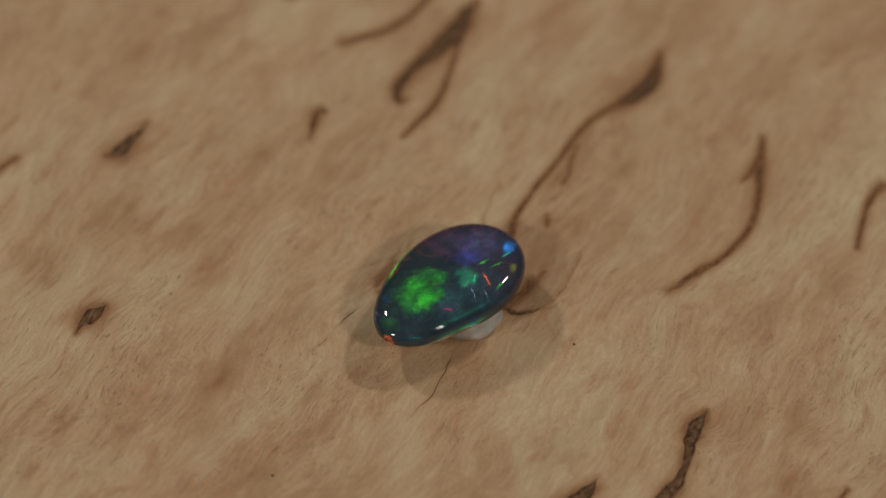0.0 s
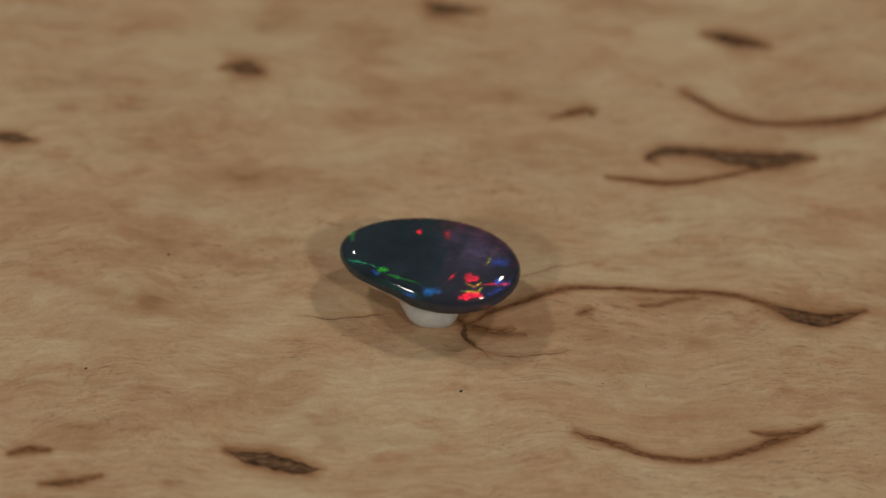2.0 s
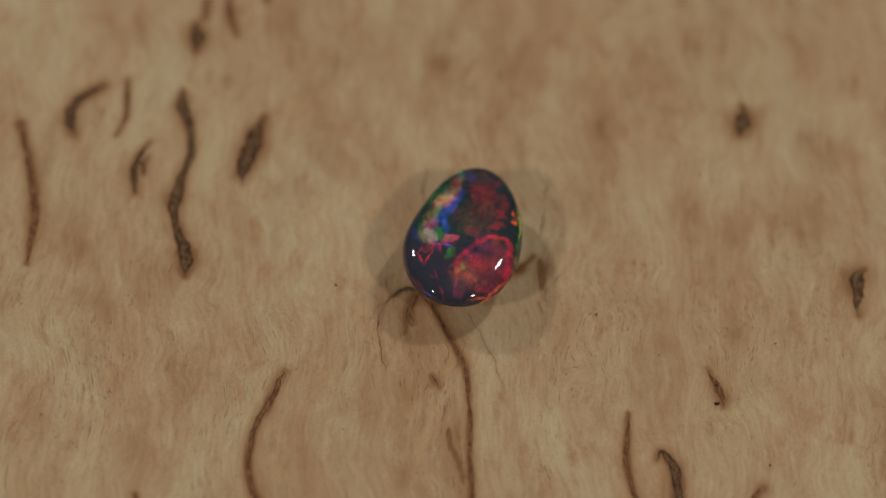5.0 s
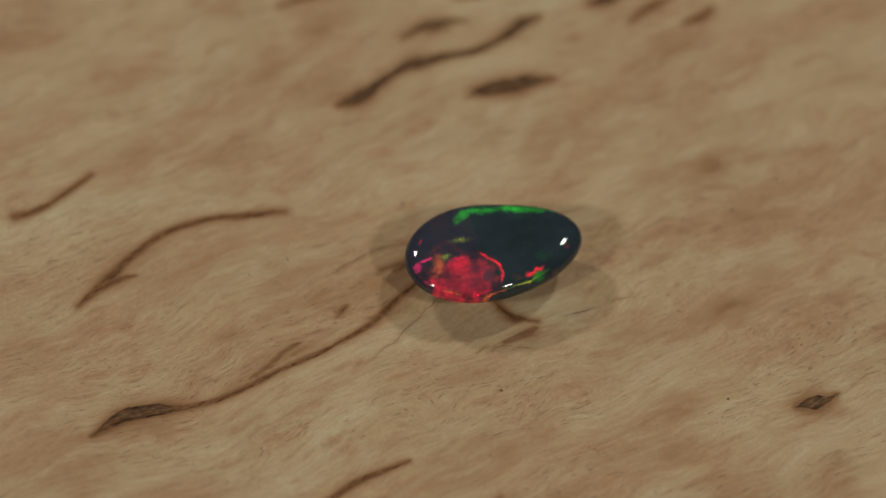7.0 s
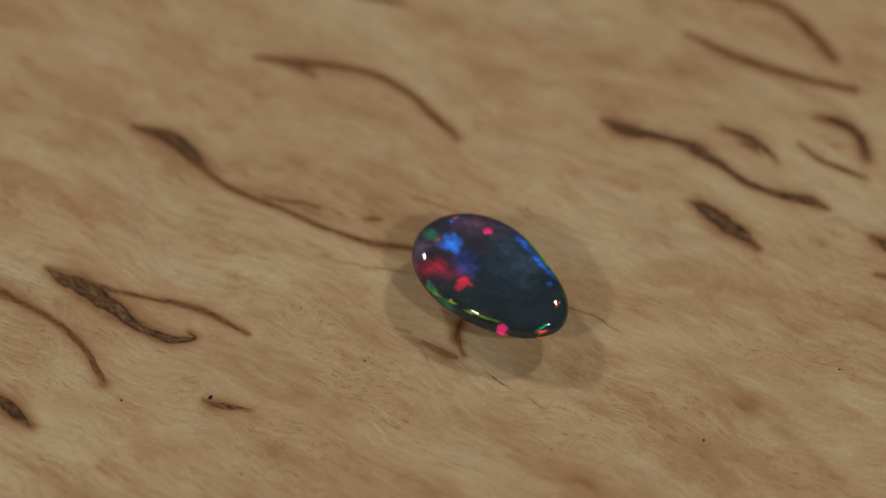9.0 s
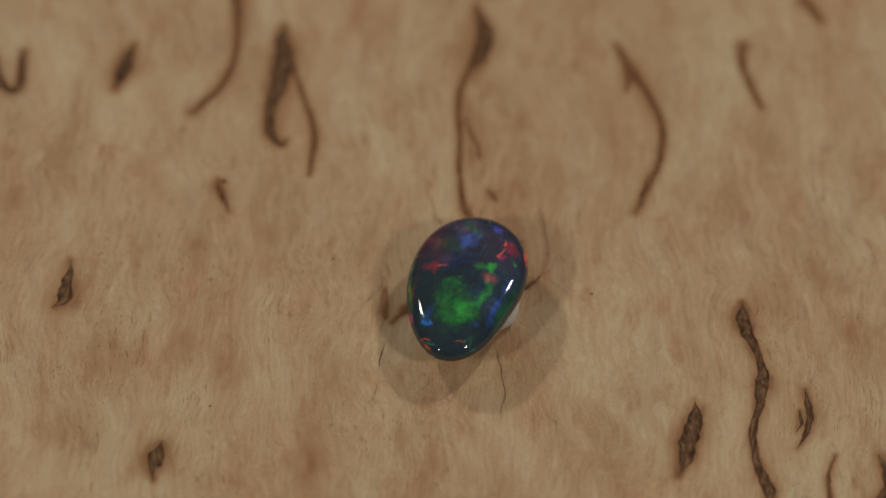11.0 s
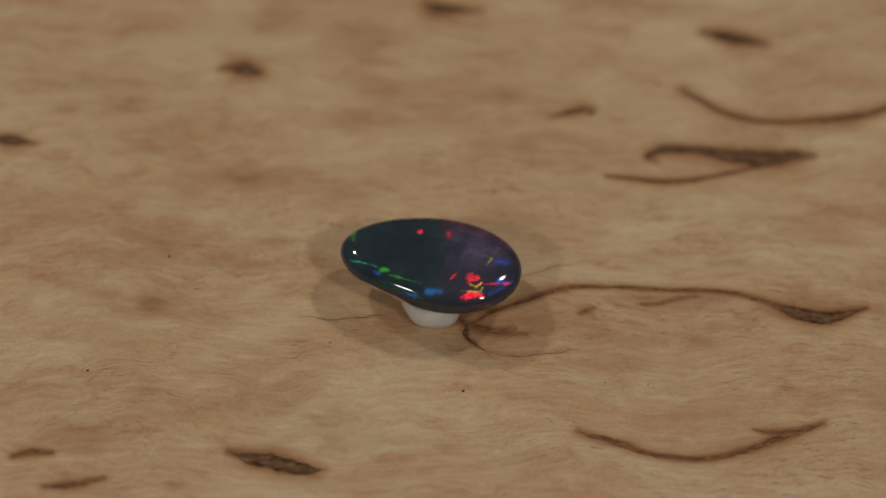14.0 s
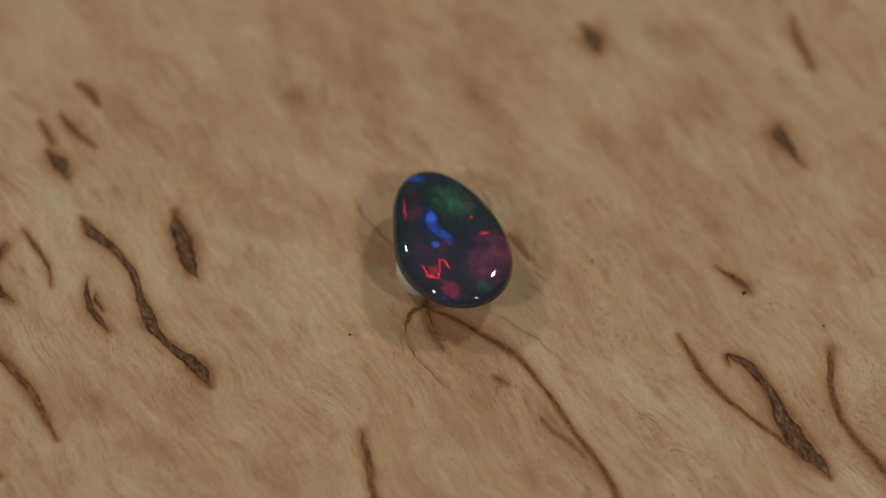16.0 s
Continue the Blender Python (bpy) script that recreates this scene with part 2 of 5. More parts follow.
    def streak(self, colour, width, *line):
        """A narrow ragged band of one colour along a line, in mm."""
        soft = 0.62
        if width > 0.15:   # a broad band fades out at its sides
            width, soft = width * 1.5, 0.9
        for (x0, y0), (x1, y1) in zip(line, line[1:]):
            run = math.hypot(x1 - x0, y1 - y0)
            self.spot((x0 + x1) / 2, (y0 + y1) / 2, run * 0.5 + width * 0.8, width, math.degrees(math.atan2(y1 - y0, x1 - x0)), colour, soft)

    def close(self):
        """Lays the layer just drawn into the stone."""
        if self.lean is None:
            return
        leave = self.group.nodes.new("NodeGroupOutput")
        self.group.links.new(self.colour, leave.inputs[0])
        ns, ls = self.ns, self.ls
        azimuth, tilt, rough, gain = self.lean
        gr = ns.new("ShaderNodeGroup")
        gr.node_tree = self.group
        ls.new(self.warped, gr.inputs[0])
        ls.new(self.ragged, gr.inputs[1])
        ls.new(self.fray, gr.inputs[2])
        vm = ns.new("ShaderNodeVectorMath")
        vm.operation = "SCALE"
        ls.new(mix(ns, ls, 1.0, self.grain, gr.outputs[0], "MULTIPLY"), vm.inputs[0])
        vm.inputs["Scale"].default_value = gain
        a, b = radians(azimuth), radians(tilt)
        vt = ns.new("ShaderNodeVectorTransform")
        vt.vector_type, vt.convert_from, vt.convert_to = "NORMAL", "OBJECT", "WORLD"
        vt.inputs[0].default_value = (math.cos(a) * math.sin(b), math.sin(a) * math.sin(b), math.cos(b))
        gl = ns.new("ShaderNodeBsdfGlossy")
        gl.distribution = "BECKMANN"
        gl.inputs["Roughness"].default_value = rough
        ls.new(vm.outputs[0], gl.inputs["Color"])
        ls.new(vt.outputs[0], gl.inputs["Normal"])
        ad = ns.new("ShaderNodeAddShader")
        ls.new(self.out, ad.inputs[0])
        ls.new(gl.outputs[0], ad.inputs[1])
        self.out = ad.outputs[0]

    def done(self):
        self.close()
        self.ls.new(self.out, self.ns["Material Output"].inputs["Surface"])
        return self.m


def opal_material():
    o = Opal()
    o.layer(-178, 45)
    o.spot(-3.29, -1.33, 3.59, 2.92, -177, (0.012, 0.035, 0.07), 0.8)
    o.spot(-0.94, 1.94, 4.65, 2.67, 105, (0.012, 0.035, 0.05), 0.8)
    o.spot(4.22, 0.49, 2.76, 1.80, 127, (0.035, 0.03, 0.09), 0.8)
    o.spot(-3.21, 0.47, 2.47, 2.03, 31, (0.019, 0.341, 0.011), 0.6)
    o.spot(-3.24, -0.80, 1.35, 1.19, 113, (0.035, 0.62, 0.02), 0.5)
    o.spot(-0.14, -1.75, 1.75, 1.00, 25, (0.01, 0.25, 0.125), 0.7)
    o.spot(1.31, -1.93, 0.60, 0.18, 24, (0.024, 0.6, 0.3), 0.5)
    o.spot(2.09, 0.31, 1.22, 0.53, 123, (0.02, 0.42, 1.5), 0.3)
    o.streak((0.02, 0.42, 1.5), 0.13, (2.13, -0.55), (4.10, -1.11))
    o.streak((0.042, 0.744, 0.024), 0.11, (2.46, -1.09), (3.56, -1.39))
    o.streak((0.016, 0.336, 1.2), 0.14, (5.59, -1.26), (4.30, -2.28))
    o.streak((0.02, 0.42, 1.5), 0.19, (7.12, -0.99), (5.01, -2.69))
    o.spot(6.12, -1.87, 1.91, 0.84, 23, (0.012, 0.068, 0.52), 0.7)
    o.streak((1.4, 0.22, 0.02), 0.09, (-1.77, 0.67), (-1.13, -0.23), (-0.26, -1.02))
    o.streak((1.4, 0.22, 0.02), 0.11, (-3.89, -0.40), (-3.01, -2.20))
    o.streak((1.25, 0.003, 0.05), 0.07, (0.55, -2.75), (0.41, -3.28))
    o.streak((1.25, 0.003, 0.05), 0.07, (1.10, -3.13), (1.18, -3.70))
    o.streak((1.25, 0.003, 0.05), 0.07, (-6.73, 0.61), (-6.53, 0.36))
    o.streak((0.75, 0.002, 0.03), 0.07, (-6.46, -0.11), (-6.27, -0.32))
    o.streak((0.3, 1.1, 0.02), 0.10, (-3.74, 3.54), (-1.51, 4.09), (-0.14, 4.30), (2.61, 4.51))
    o.streak((0.03, 0.17, 1.3), 0.08, (-4.75, 3.16), (-4.01, 3.44))
    o.spot(-6.56, -1.01, 1.12, 0.29, 117, (0.007, 0.043, 0.325), 0.6)
    o.spot(-6.41, 0.33, 0.91, 0.37, 107, (0.006, 0.034, 0.26), 0.6)
    o.streak((0.03, 0.17, 1.3), 0.07, (-1.81, -3.98), (-1.07, -4.22))
    o.layer(-163, 45)
    o.spot(-1.43, -1.83, 4.59, 2.59, 168, (0.015, 0.05, 0.075), 0.8)
    o.spot(4.11, 0.71, 2.75, 1.63, 133, (0.045, 0.05, 0.15), 0.8)
    o.spot(-2.86, 0.52, 2.05, 1.79, -167, (0.018, 0.31, 0.01), 0.7)
    o.spot(-2.68, 0.96, 1.21, 0.96, 42, (0.03, 0.527, 0.017), 0.6)
    o.spot(-0.90, 0.73, 1.08, 0.87, 130, (0.021, 0.372, 0.012), 0.6)
    o.spot(-2.92, -0.64, 1.28, 0.71, 176, (0.032, 0.558, 0.018), 0.5)
    o.spot(0.89, -1.29, 0.98, 0.83, 36, (0.014, 0.35, 0.175), 0.6)
    o.streak((0.03, 0.75, 0.375), 0.08, (1.65, -1.64), (0.85, -2.08))
    o.spot(2.51, 0.19, 1.16, 0.80, 131, (0.04, 0.06, 0.4), 0.7)
    o.spot(5.75, -1.49, 0.74, 0.47, -154, (0.02, 0.42, 1.5), 0.4)
    o.streak((0.032, 0.8, 0.4), 0.10, (4.51, -1.97), (5.45, -2.06))
    o.streak((0.049, 0.868, 0.028), 0.08, (3.09, -2.04), (3.98, -2.33))
    o.streak((0.042, 0.744, 0.024), 0.08, (2.61, -1.16), (3.40, -1.29))
    o.streak((1.4, 0.22, 0.02), 0.07, (2.08, -2.13), (1.53, -3.23))
    o.streak((0.035, 0.62, 0.02), 0.07, (1.79, -3.79), (2.43, -3.64))
    o.streak((0.2, 0.35, 0.45), 0.07, (0.27, -2.36), (-0.31, -3.37))
    o.streak((0.2, 0.35, 0.45), 0.07, (0.80, -3.30), (0.60, -3.81))
    o.streak((1.4, 0.22, 0.02), 0.07, (4.68, -3.95), (5.51, -3.45))
    o.spot(4.38, -3.32, 0.48, 0.26, 30, (0.18, 0.21, 0.006), 0.5)
    o.streak((0.035, 0.62, 0.02), 0.12, (-3.48, 3.35), (-1.20, 4.23), (0.65, 4.60))
    o.streak((0.84, 0.132, 0.012), 0.07, (-7.41, 0.04), (-7.24, -0.74))
    o.streak((0.48, 0.006, 0.1), 0.07, (-2.74, -2.10), (-2.45, -2.74))
    o.spot(-6.48, 0.13, 0.78, 0.63, 77, (0.005, 0.093, 0.003), 0.7)
    o.layer(-148, 46)
    o.spot(-0.83, -2.40, 5.19, 2.26, 175, (0.015, 0.04, 0.07), 0.8)
    o.spot(5.07, 0.85, 2.52, 1.98, 131, (0.05, 0.055, 0.11), 0.8)
    o.spot(-2.93, 0.39, 2.25, 1.48, -172, (0.023, 0.403, 0.013), 0.6)
    o.spot(-3.29, -0.81, 1.28, 0.99, 60, (0.035, 0.62, 0.02), 0.5)
    o.streak((0.028, 0.496, 0.016), 0.22, (-4.09, -1.66), (-2.70, -1.57), (-0.69, -2.16), (0.02, -1.88))
    o.spot(-0.87, 0.92, 0.88, 0.65, 166, (0.025, 0.434, 0.014), 0.5)
    o.streak((0.021, 0.372, 0.012), 0.07, (-6.28, -1.73), (-5.50, -1.77))
    o.streak((0.018, 0.31, 0.01), 0.07, (-6.25, -1.29), (-5.69, -1.63))
    o.streak((0.018, 0.102, 0.78), 0.17, (-4.56, 2.30), (-3.52, 1.97))
    o.spot(-4.83, 2.01, 0.48, 0.31, 71, (0.02, 0.42, 1.5), 0.3)
    o.streak((1.4, 0.22, 0.02), 0.07, (-6.15, 2.34), (-6.42, 1.46))
    o.spot(0.40, -1.98, 0.82, 0.49, 57, (0.6, 0.12, 0.1), 0.5)
    o.spot(1.58, -1.80, 0.48, 0.43, 30, (0.042, 0.744, 0.024), 0.5)
    o.spot(1.41, -0.95, 0.52, 0.38, 43, (0.021, 0.372, 0.012), 0.5)
    o.spot(3.84, -3.07, 0.82, 0.53, -158, (0.5, 0.001, 0.02), 0.4)
    o.streak((1.4, 0.22, 0.02), 0.09, (2.72, -2.14), (3.76, -2.63))
    o.streak((0.98, 0.154, 0.014), 0.11, (0.87, 2.37), (1.01, 1.70))
    o.spot(3.78, -4.18, 0.97, 0.15, -166, (0.9, 0.06, 0.02), 0.4)
    o.streak((1.4, 0.22, 0.02), 0.08, (3.94, -2.50), (4.55, -2.44))
    o.spot(3.10, 2.03, 1.47, 1.01, 59, (0.006, 0.112, 0.004), 0.8)
    o.spot(5.27, 0.34, 1.01, 0.26, 56, (0.009, 0.155, 0.005), 0.5)
    o.spot(5.73, -1.45, 0.65, 0.37, 48, (0.018, 0.102, 0.78), 0.5)
    o.streak((0.035, 0.62, 0.02), 0.07, (6.10, -0.76), (6.62, -0.55))
    o.streak((0.035, 0.62, 0.02), 0.07, (1.99, -3.69), (2.47, -3.52))
    o.layer(-49, 21, 0.20, 0.020)
    o.spot(-1.02, -2.32, 4.98, 2.22, 170, (0.012, 0.04, 0.06), 0.8)
    o.spot(3.54, 1.47, 2.28, 1.47, 166, (0.18, 0.03, 0.05), 0.8)
    o.spot(6.25, 0.92, 1.73, 1.00, 48, (0.06, 0.08, 0.1), 0.8)
    o.streak((0.036, 0.204, 1.56), 0.23, (-1.70, 2.29), (-0.04, 1.91))
    o.spot(-3.14, 1.49, 1.44, 0.74, -169, (0.019, 0.341, 0.011), 0.6)
    o.spot(-4.65, 1.66, 0.50, 0.39, 98, (0.042, 0.744, 0.024), 0.5)
    o.spot(-5.64, -1.26, 0.98, 0.67, 79, (0.009, 0.225, 0.113), 0.5)
    o.spot(-3.45, -1.82, 1.12, 0.84, 161, (0.028, 0.496, 0.016), 0.5)
    o.streak((0.03, 0.4, 0.12), 0.22, (-2.83, -2.04), (-1.10, -2.58), (0.79, -2.57))
    o.spot(1.74, -1.92, 0.83, 0.64, 70, (0.035, 0.62, 0.02), 0.5)
    o.spot(1.19, 2.33, 0.52, 0.36, 121, (1.0, 0.002, 0.04), 0.5)
    o.spot(5.11, 0.38, 0.92, 0.77, 179, (0.15, 0.175, 0.005), 0.7)
    o.spot(5.29, -1.68, 0.58, 0.38, -137, (0.036, 0.204, 1.56), 0.3)
    o.streak((0.03, 0.17, 1.3), 0.07, (4.81, -3.14), (6.70, -2.13))
    o.streak((0.024, 0.136, 1.04), 0.07, (6.64, -1.54), (7.38, -0.27))
    o.spot(3.83, -3.19, 1.05, 0.49, -175, (0.75, 0.002, 0.03), 0.4)
    o.streak((1.3, 0.08, 0.03), 0.08, (2.81, -2.21), (4.59, -2.61), (4.87, -2.10))
    o.spot(2.99, -2.15, 0.29, 0.23, 62, (1.4, 0.22, 0.02), 0.5)
    o.spot(1.43, -3.84, 0.22, 0.17, 75, (1.4, 0.22, 0.02), 0.5)
    o.streak((0.84, 0.132, 0.012), 0.07, (0.76, -3.42), (1.57, -3.87))
    o.streak((0.312, 0.001, 0.013), 0.07, (2.54, -4.52), (4.92, -3.83))
    o.layer(-161, 23, 0.20, 0.020)
    o.spot(-0.12, -2.04, 4.97, 2.66, 178, (0.012, 0.035, 0.05), 0.8)
    o.spot(3.25, 1.65, 1.93, 1.19, -178, (0.14, 0.025, 0.03), 0.8)
    o.spot(5.51, 1.07, 3.07, 1.80, 78, (0.06, 0.04, 0.07), 0.8)
    o.spot(-1.57, 1.31, 1.14, 0.78, 180, (0.011, 0.186, 0.006), 0.6)
    o.spot(-3.47, 1.78, 1.09, 0.53, -179, (0.028, 0.496, 0.016), 0.6)
    o.streak((0.028, 0.496, 0.016), 0.11, (-6.92, 0.30), (-6.61, 1.75))
    o.streak((0.025, 0.434, 0.014), 0.08, (-6.21, -1.81), (-5.08, -2.06))
    o.spot(-3.61, -2.39, 0.64, 0.41, 171, (0.025, 0.434, 0.014), 0.7)
    o.spot(-2.17, -2.67, 1.58, 0.46, 175, (0.016, 0.279, 0.009), 0.7)
    o.streak((0.01, 0.25, 0.125), 0.21, (-0.62, -3.25), (1.17, -3.23))
    o.spot(-0.18, -3.18, 0.46, 0.31, 178, (0.01, 0.21, 0.75), 0.5)
    o.spot(1.10, -2.95, 0.34, 0.33, 104, (0.7, 0.28, 0.02), 0.8)
    o.spot(2.31, -3.40, 0.52, 0.41, 77, (0.021, 0.372, 0.012), 0.8)
    o.spot(1.64, -3.24, 1.01, 0.52, -180, (0.009, 0.155, 0.005), 0.8)
    o.streak((1.3, 0.25, 0.03), 0.12, (1.76, -3.40), (2.38, -1.95))
    o.streak((0.84, 0.132, 0.012), 0.07, (1.36, -4.24), (1.70, -3.96))
    o.spot(3.68, -3.19, 0.82, 0.49, -172, (0.275, 0.001, 0.011), 0.5)
    o.streak((1.25, 0.003, 0.05), 0.11, (2.68, -2.12), (3.28, -1.95), (3.40, -2.50))
    o.streak((1.25, 0.003, 0.05), 0.09, (3.47, -2.52), (4.45, -2.79), (4.60, -3.53), (3.05, -3.81), (2.91, -3.12))
    o.streak((0.028, 0.7, 0.35), 0.11, (3.39, -2.27), (4.51, -1.97))
    o.streak((0.018, 0.378, 1.35), 0.15, (4.62, -2.35), (6.11, -1.94))
    o.streak((0.03, 0.17, 1.3), 0.07, (4.63, -2.19), (7.00, -0.94))
    o.streak((1.25, 0.003, 0.05), 0.10, (0.78, 2.48), (1.24, 1.41))
    o.streak((0.03, 0.17, 1.3), 0.14, (1.23, 1.31), (1.51, 0.89))
    o.streak((0.03, 0.17, 1.3), 0.07, (-1.55, -4.01), (-0.56, -4.33))
    o.layer(-147, 24, 0.20, 0.020)
    o.spot(3.43, 1.23, 2.39, 2.19, -128, (0.05, 0.035, 0.075), 0.8)
    o.spot(-1.32, 1.97, 0.28, 0.23, 102, (1.5, 0.004, 0.06), 0.3)
    o.streak((0.024, 0.6, 0.3), 0.09, (-5.90, -1.93), (-4.43, -2.27), (-3.91, -2.48))
    o.spot(-3.30, -2.69, 0.41, 0.24, -176, (0.046, 0.806, 0.026), 0.5)
    o.streak((0.021, 0.372, 0.012), 0.09, (-2.87, -2.99), (-0.45, -3.44))
    o.streak((0.024, 0.136, 1.04), 0.11, (-4.07, -2.81), (-3.57, -3.00))
    o.spot(1.04, -3.93, 0.69, 0.35, -173, (0.007, 0.147, 0.525), 0.7)
    o.spot(3.86, -1.99, 0.80, 0.39, -162, (1.5, 0.004, 0.06), 0.3)
    o.spot(4.30, -3.57, 0.91, 0.26, -160, (1.5, 0.004, 0.06), 0.3)
    o.streak((1.2, 0.6, 0.02), 0.07, (3.54, -2.68), (4.27, -2.90), (4.61, -2.24))
    o.streak((0.6, 0.7, 0.02), 0.07, (3.37, -3.41), (4.57, -3.19), (4.79, -2.72))
    o.streak((1.125, 0.003, 0.045), 0.12, (4.88, -2.41), (6.98, -1.31))
    o.spot(6.00, -1.59, 0.36, 0.25, -136, (0.03, 0.17, 1.3), 0.5)
    o.streak((0.875, 0.002, 0.035), 0.08, (2.14, -2.63), (2.46, -1.91))
    o.spot(1.13, 2.17, 0.52, 0.27, 101, (0.375, 0.001, 0.015), 0.5)
    o.spot(5.70, 0.31, 0.69, 0.46, -143, (0.006, 0.034, 0.26), 0.7)
    o.streak((0.24, 0.28, 0.008), 0.09, (4.74, -0.22), (4.86, 0.66))
    o.spot(-6.70, 0.92, 0.89, 0.33, 113, (0.011, 0.186, 0.006), 0.5)
    o.streak((0.024, 0.136, 1.04), 0.07, (-1.21, -4.12), (-0.20, -4.41))
    o.layer(-133, 25, 0.20, 0.020)
    o.spot(2.75, 2.20, 2.34, 1.74, 146, (0.07, 0.06, 0.04), 0.8)
    o.streak((0.7, 0.11, 0.01), 0.20, (-6.37, 0.40), (-5.83, 1.35))
    o.streak((1.25, 0.003, 0.05), 0.18, (-6.67, -0.50), (-6.32, 0.28))
    o.streak((0.1, 1.1, 0.02), 0.14, (-4.97, -1.96), (-4.50, -1.70))
    o.streak((0.014, 0.248, 0.008), 0.15, (-3.83, -2.93), (-2.05, -3.42), (-0.27, -3.87))
    o.streak((0.03, 0.17, 1.3), 0.21, (-2.98, -2.12), (-1.35, -2.30), (-0.00, -2.96), (1.23, -3.29), (2.63, -3.08))
    o.streak((0.015, 0.085, 0.65), 0.20, (-4.18, -2.30), (-3.12, -2.32))
    o.spot(-0.98, 2.50, 0.64, 0.54, -134, (0.375, 0.001, 0.015), 0.6)
    o.spot(1.20, 2.41, 0.67, 0.32, 115, (0.56, 0.088, 0.008), 0.5)
    o.spot(1.14, 0.95, 0.51, 0.20, 120, (0.625, 0.002, 0.025), 0.5)
    o.spot(3.10, 2.03, 0.97, 0.69, 115, (0.009, 0.155, 0.005), 0.7)
    o.spot(4.75, 0.26, 0.50, 0.44, 94, (0.48, 0.56, 0.016), 0.5)
    o.spot(3.35, -2.79, 0.55, 0.42, 113, (1.4, 0.22, 0.02), 0.5)
    o.streak((1.25, 0.003, 0.05), 0.12, (4.11, -2.03), (5.17, -1.58), (6.08, -1.34), (7.19, -0.63))
    o.streak((1.0, 0.002, 0.04), 0.09, (3.51, -3.31), (4.20, -3.18))
    o.spot(5.57, -2.83, 0.63, 0.27, -145, (1.25, 0.003, 0.05), 0.3)
    o.spot(3.35, -4.00, 0.23, 0.17, 134, (1.0, 0.002, 0.04), 0.5)
    o.streak((0.5, 0.001, 0.02), 0.09, (5.37, -2.46), (7.07, -1.21))
    o.streak((1.0, 0.002, 0.04), 0.11, (3.18, -1.88), (4.39, -1.86))
    o.layer(-29, 44)
    o.spot(2.61, 2.45, 1.60, 1.34, 111, (0.196, 0.031, 0.003), 0.8)
    o.spot(6.15, 0.59, 1.26, 0.99, -98, (0.06, 0.08, 0.09), 0.8)
    o.spot(4.64, 1.92, 1.32, 1.08, 104, (0.132, 0.154, 0.004), 0.8)
    o.spot(-1.35, 0.82, 2.11, 1.48, 162, (0.625, 0.002, 0.025), 0.6)
    o.spot(-3.76, 0.74, 1.28, 1.07, -84, (1.625, 0.004, 0.065), 0.3)
    o.spot(-0.54, 2.39, 0.90, 0.46, 130, (1.625, 0.004, 0.065), 0.3)
    o.spot(0.42, 0.77, 0.84, 0.58, 97, (1.125, 0.003, 0.045), 0.4)
    o.streak((0.72, 0.009, 0.15), 0.28, (-1.26, -1.11), (-0.24, -0.69))
    o.spot(-5.46, 0.05, 1.35, 0.95, -108, (0.7, 0.11, 0.01), 0.5)
    o.spot(-5.21, 1.28, 0.65, 0.56, 132, (1.25, 0.003, 0.05), 0.4)
    o.spot(-4.99, -1.12, 0.34, 0.31, -160, (0.98, 0.154, 0.014), 0.5)
    o.streak((0.012, 0.217, 0.007), 0.23, (-3.94, -2.57), (-2.02, -3.30), (-0.00, -4.11), (0.60, -4.44))
    o.spot(-3.38, -1.86, 0.86, 0.65, 138, (0.25, 0.05, 0.5), 0.6)
    o.streak((0.03, 0.17, 1.3), 0.32, (-3.25, -1.97), (-2.25, -2.08), (-0.55, -2.55), (1.30, -2.89), (2.48, -2.18))
    o.spot(1.85, -3.83, 0.90, 0.38, -147, (0.012, 0.068, 0.52), 0.6)
    o.spot(3.29, -2.60, 0.40, 0.40, 161, (0.875, 0.002, 0.035), 0.5)
    o.streak((1.4, 0.1, 0.03), 0.09, (3.00, -2.71), (3.10, -2.16), (3.68, -2.60), (3.39, -3.02))
    o.spot(4.60, 0.46, 0.56, 0.41, 121, (0.54, 0.63, 0.018), 0.5)
    o.spot(1.07, 2.66, 0.53, 0.36, 129, (0.56, 0.088, 0.008), 0.6)
    o.streak((0.875, 0.002, 0.035), 0.09, (5.04, -1.60), (6.28, -0.94), (7.26, -0.26))
    o.streak((0.625, 0.002, 0.025), 0.07, (5.82, -3.08), (6.90, -1.87))
    o.layer(-14, 43)
    o.spot(3.77, 2.08, 2.81, 1.84, 139, (0.22, 0.03, 0.035), 0.8)
    o.spot(1.99, 1.32, 1.59, 1.14, 141, (0.06, 0.03, 0.14), 0.8)
    o.spot(-2.13, 0.98, 1.31, 1.14, 130, (0.275, 0.001, 0.011), 0.8)
    o.streak((0.875, 0.002, 0.035), 0.32, (-4.01, -1.65), (-0.50, -3.03), (1.40, -2.90), (2.63, -2.34))
    o.streak((1.25, 0.003, 0.05), 0.27, (-5.11, -1.75), (-3.74, -1.81), (-2.56, -1.74), (-1.57, -1.93))
    o.spot(-2.31, -1.91, 1.12, 0.53, 148, (1.625, 0.004, 0.065), 0.4)
    o.spot(1.98, -2.73, 0.82, 0.57, -121, (0.84, 0.01, 0.175), 0.5)
    o.streak((0.03, 0.17, 1.3), 0.24, (-3.33, -1.16), (-1.41, -1.64), (-0.14, -1.95), (1.09, -1.34))
    o.spot(1.79, -0.97, 0.82, 0.48, 127, (1.56, 0.019, 0.325), 0.3)
    o.streak((1.44, 0.018, 0.3), 0.08, (2.71, -2.48), (2.36, -0.81))
    o.streak((1.25, 0.003, 0.05), 0.10, (2.85, -2.19), (3.56, -2.11), (4.65, -2.43))
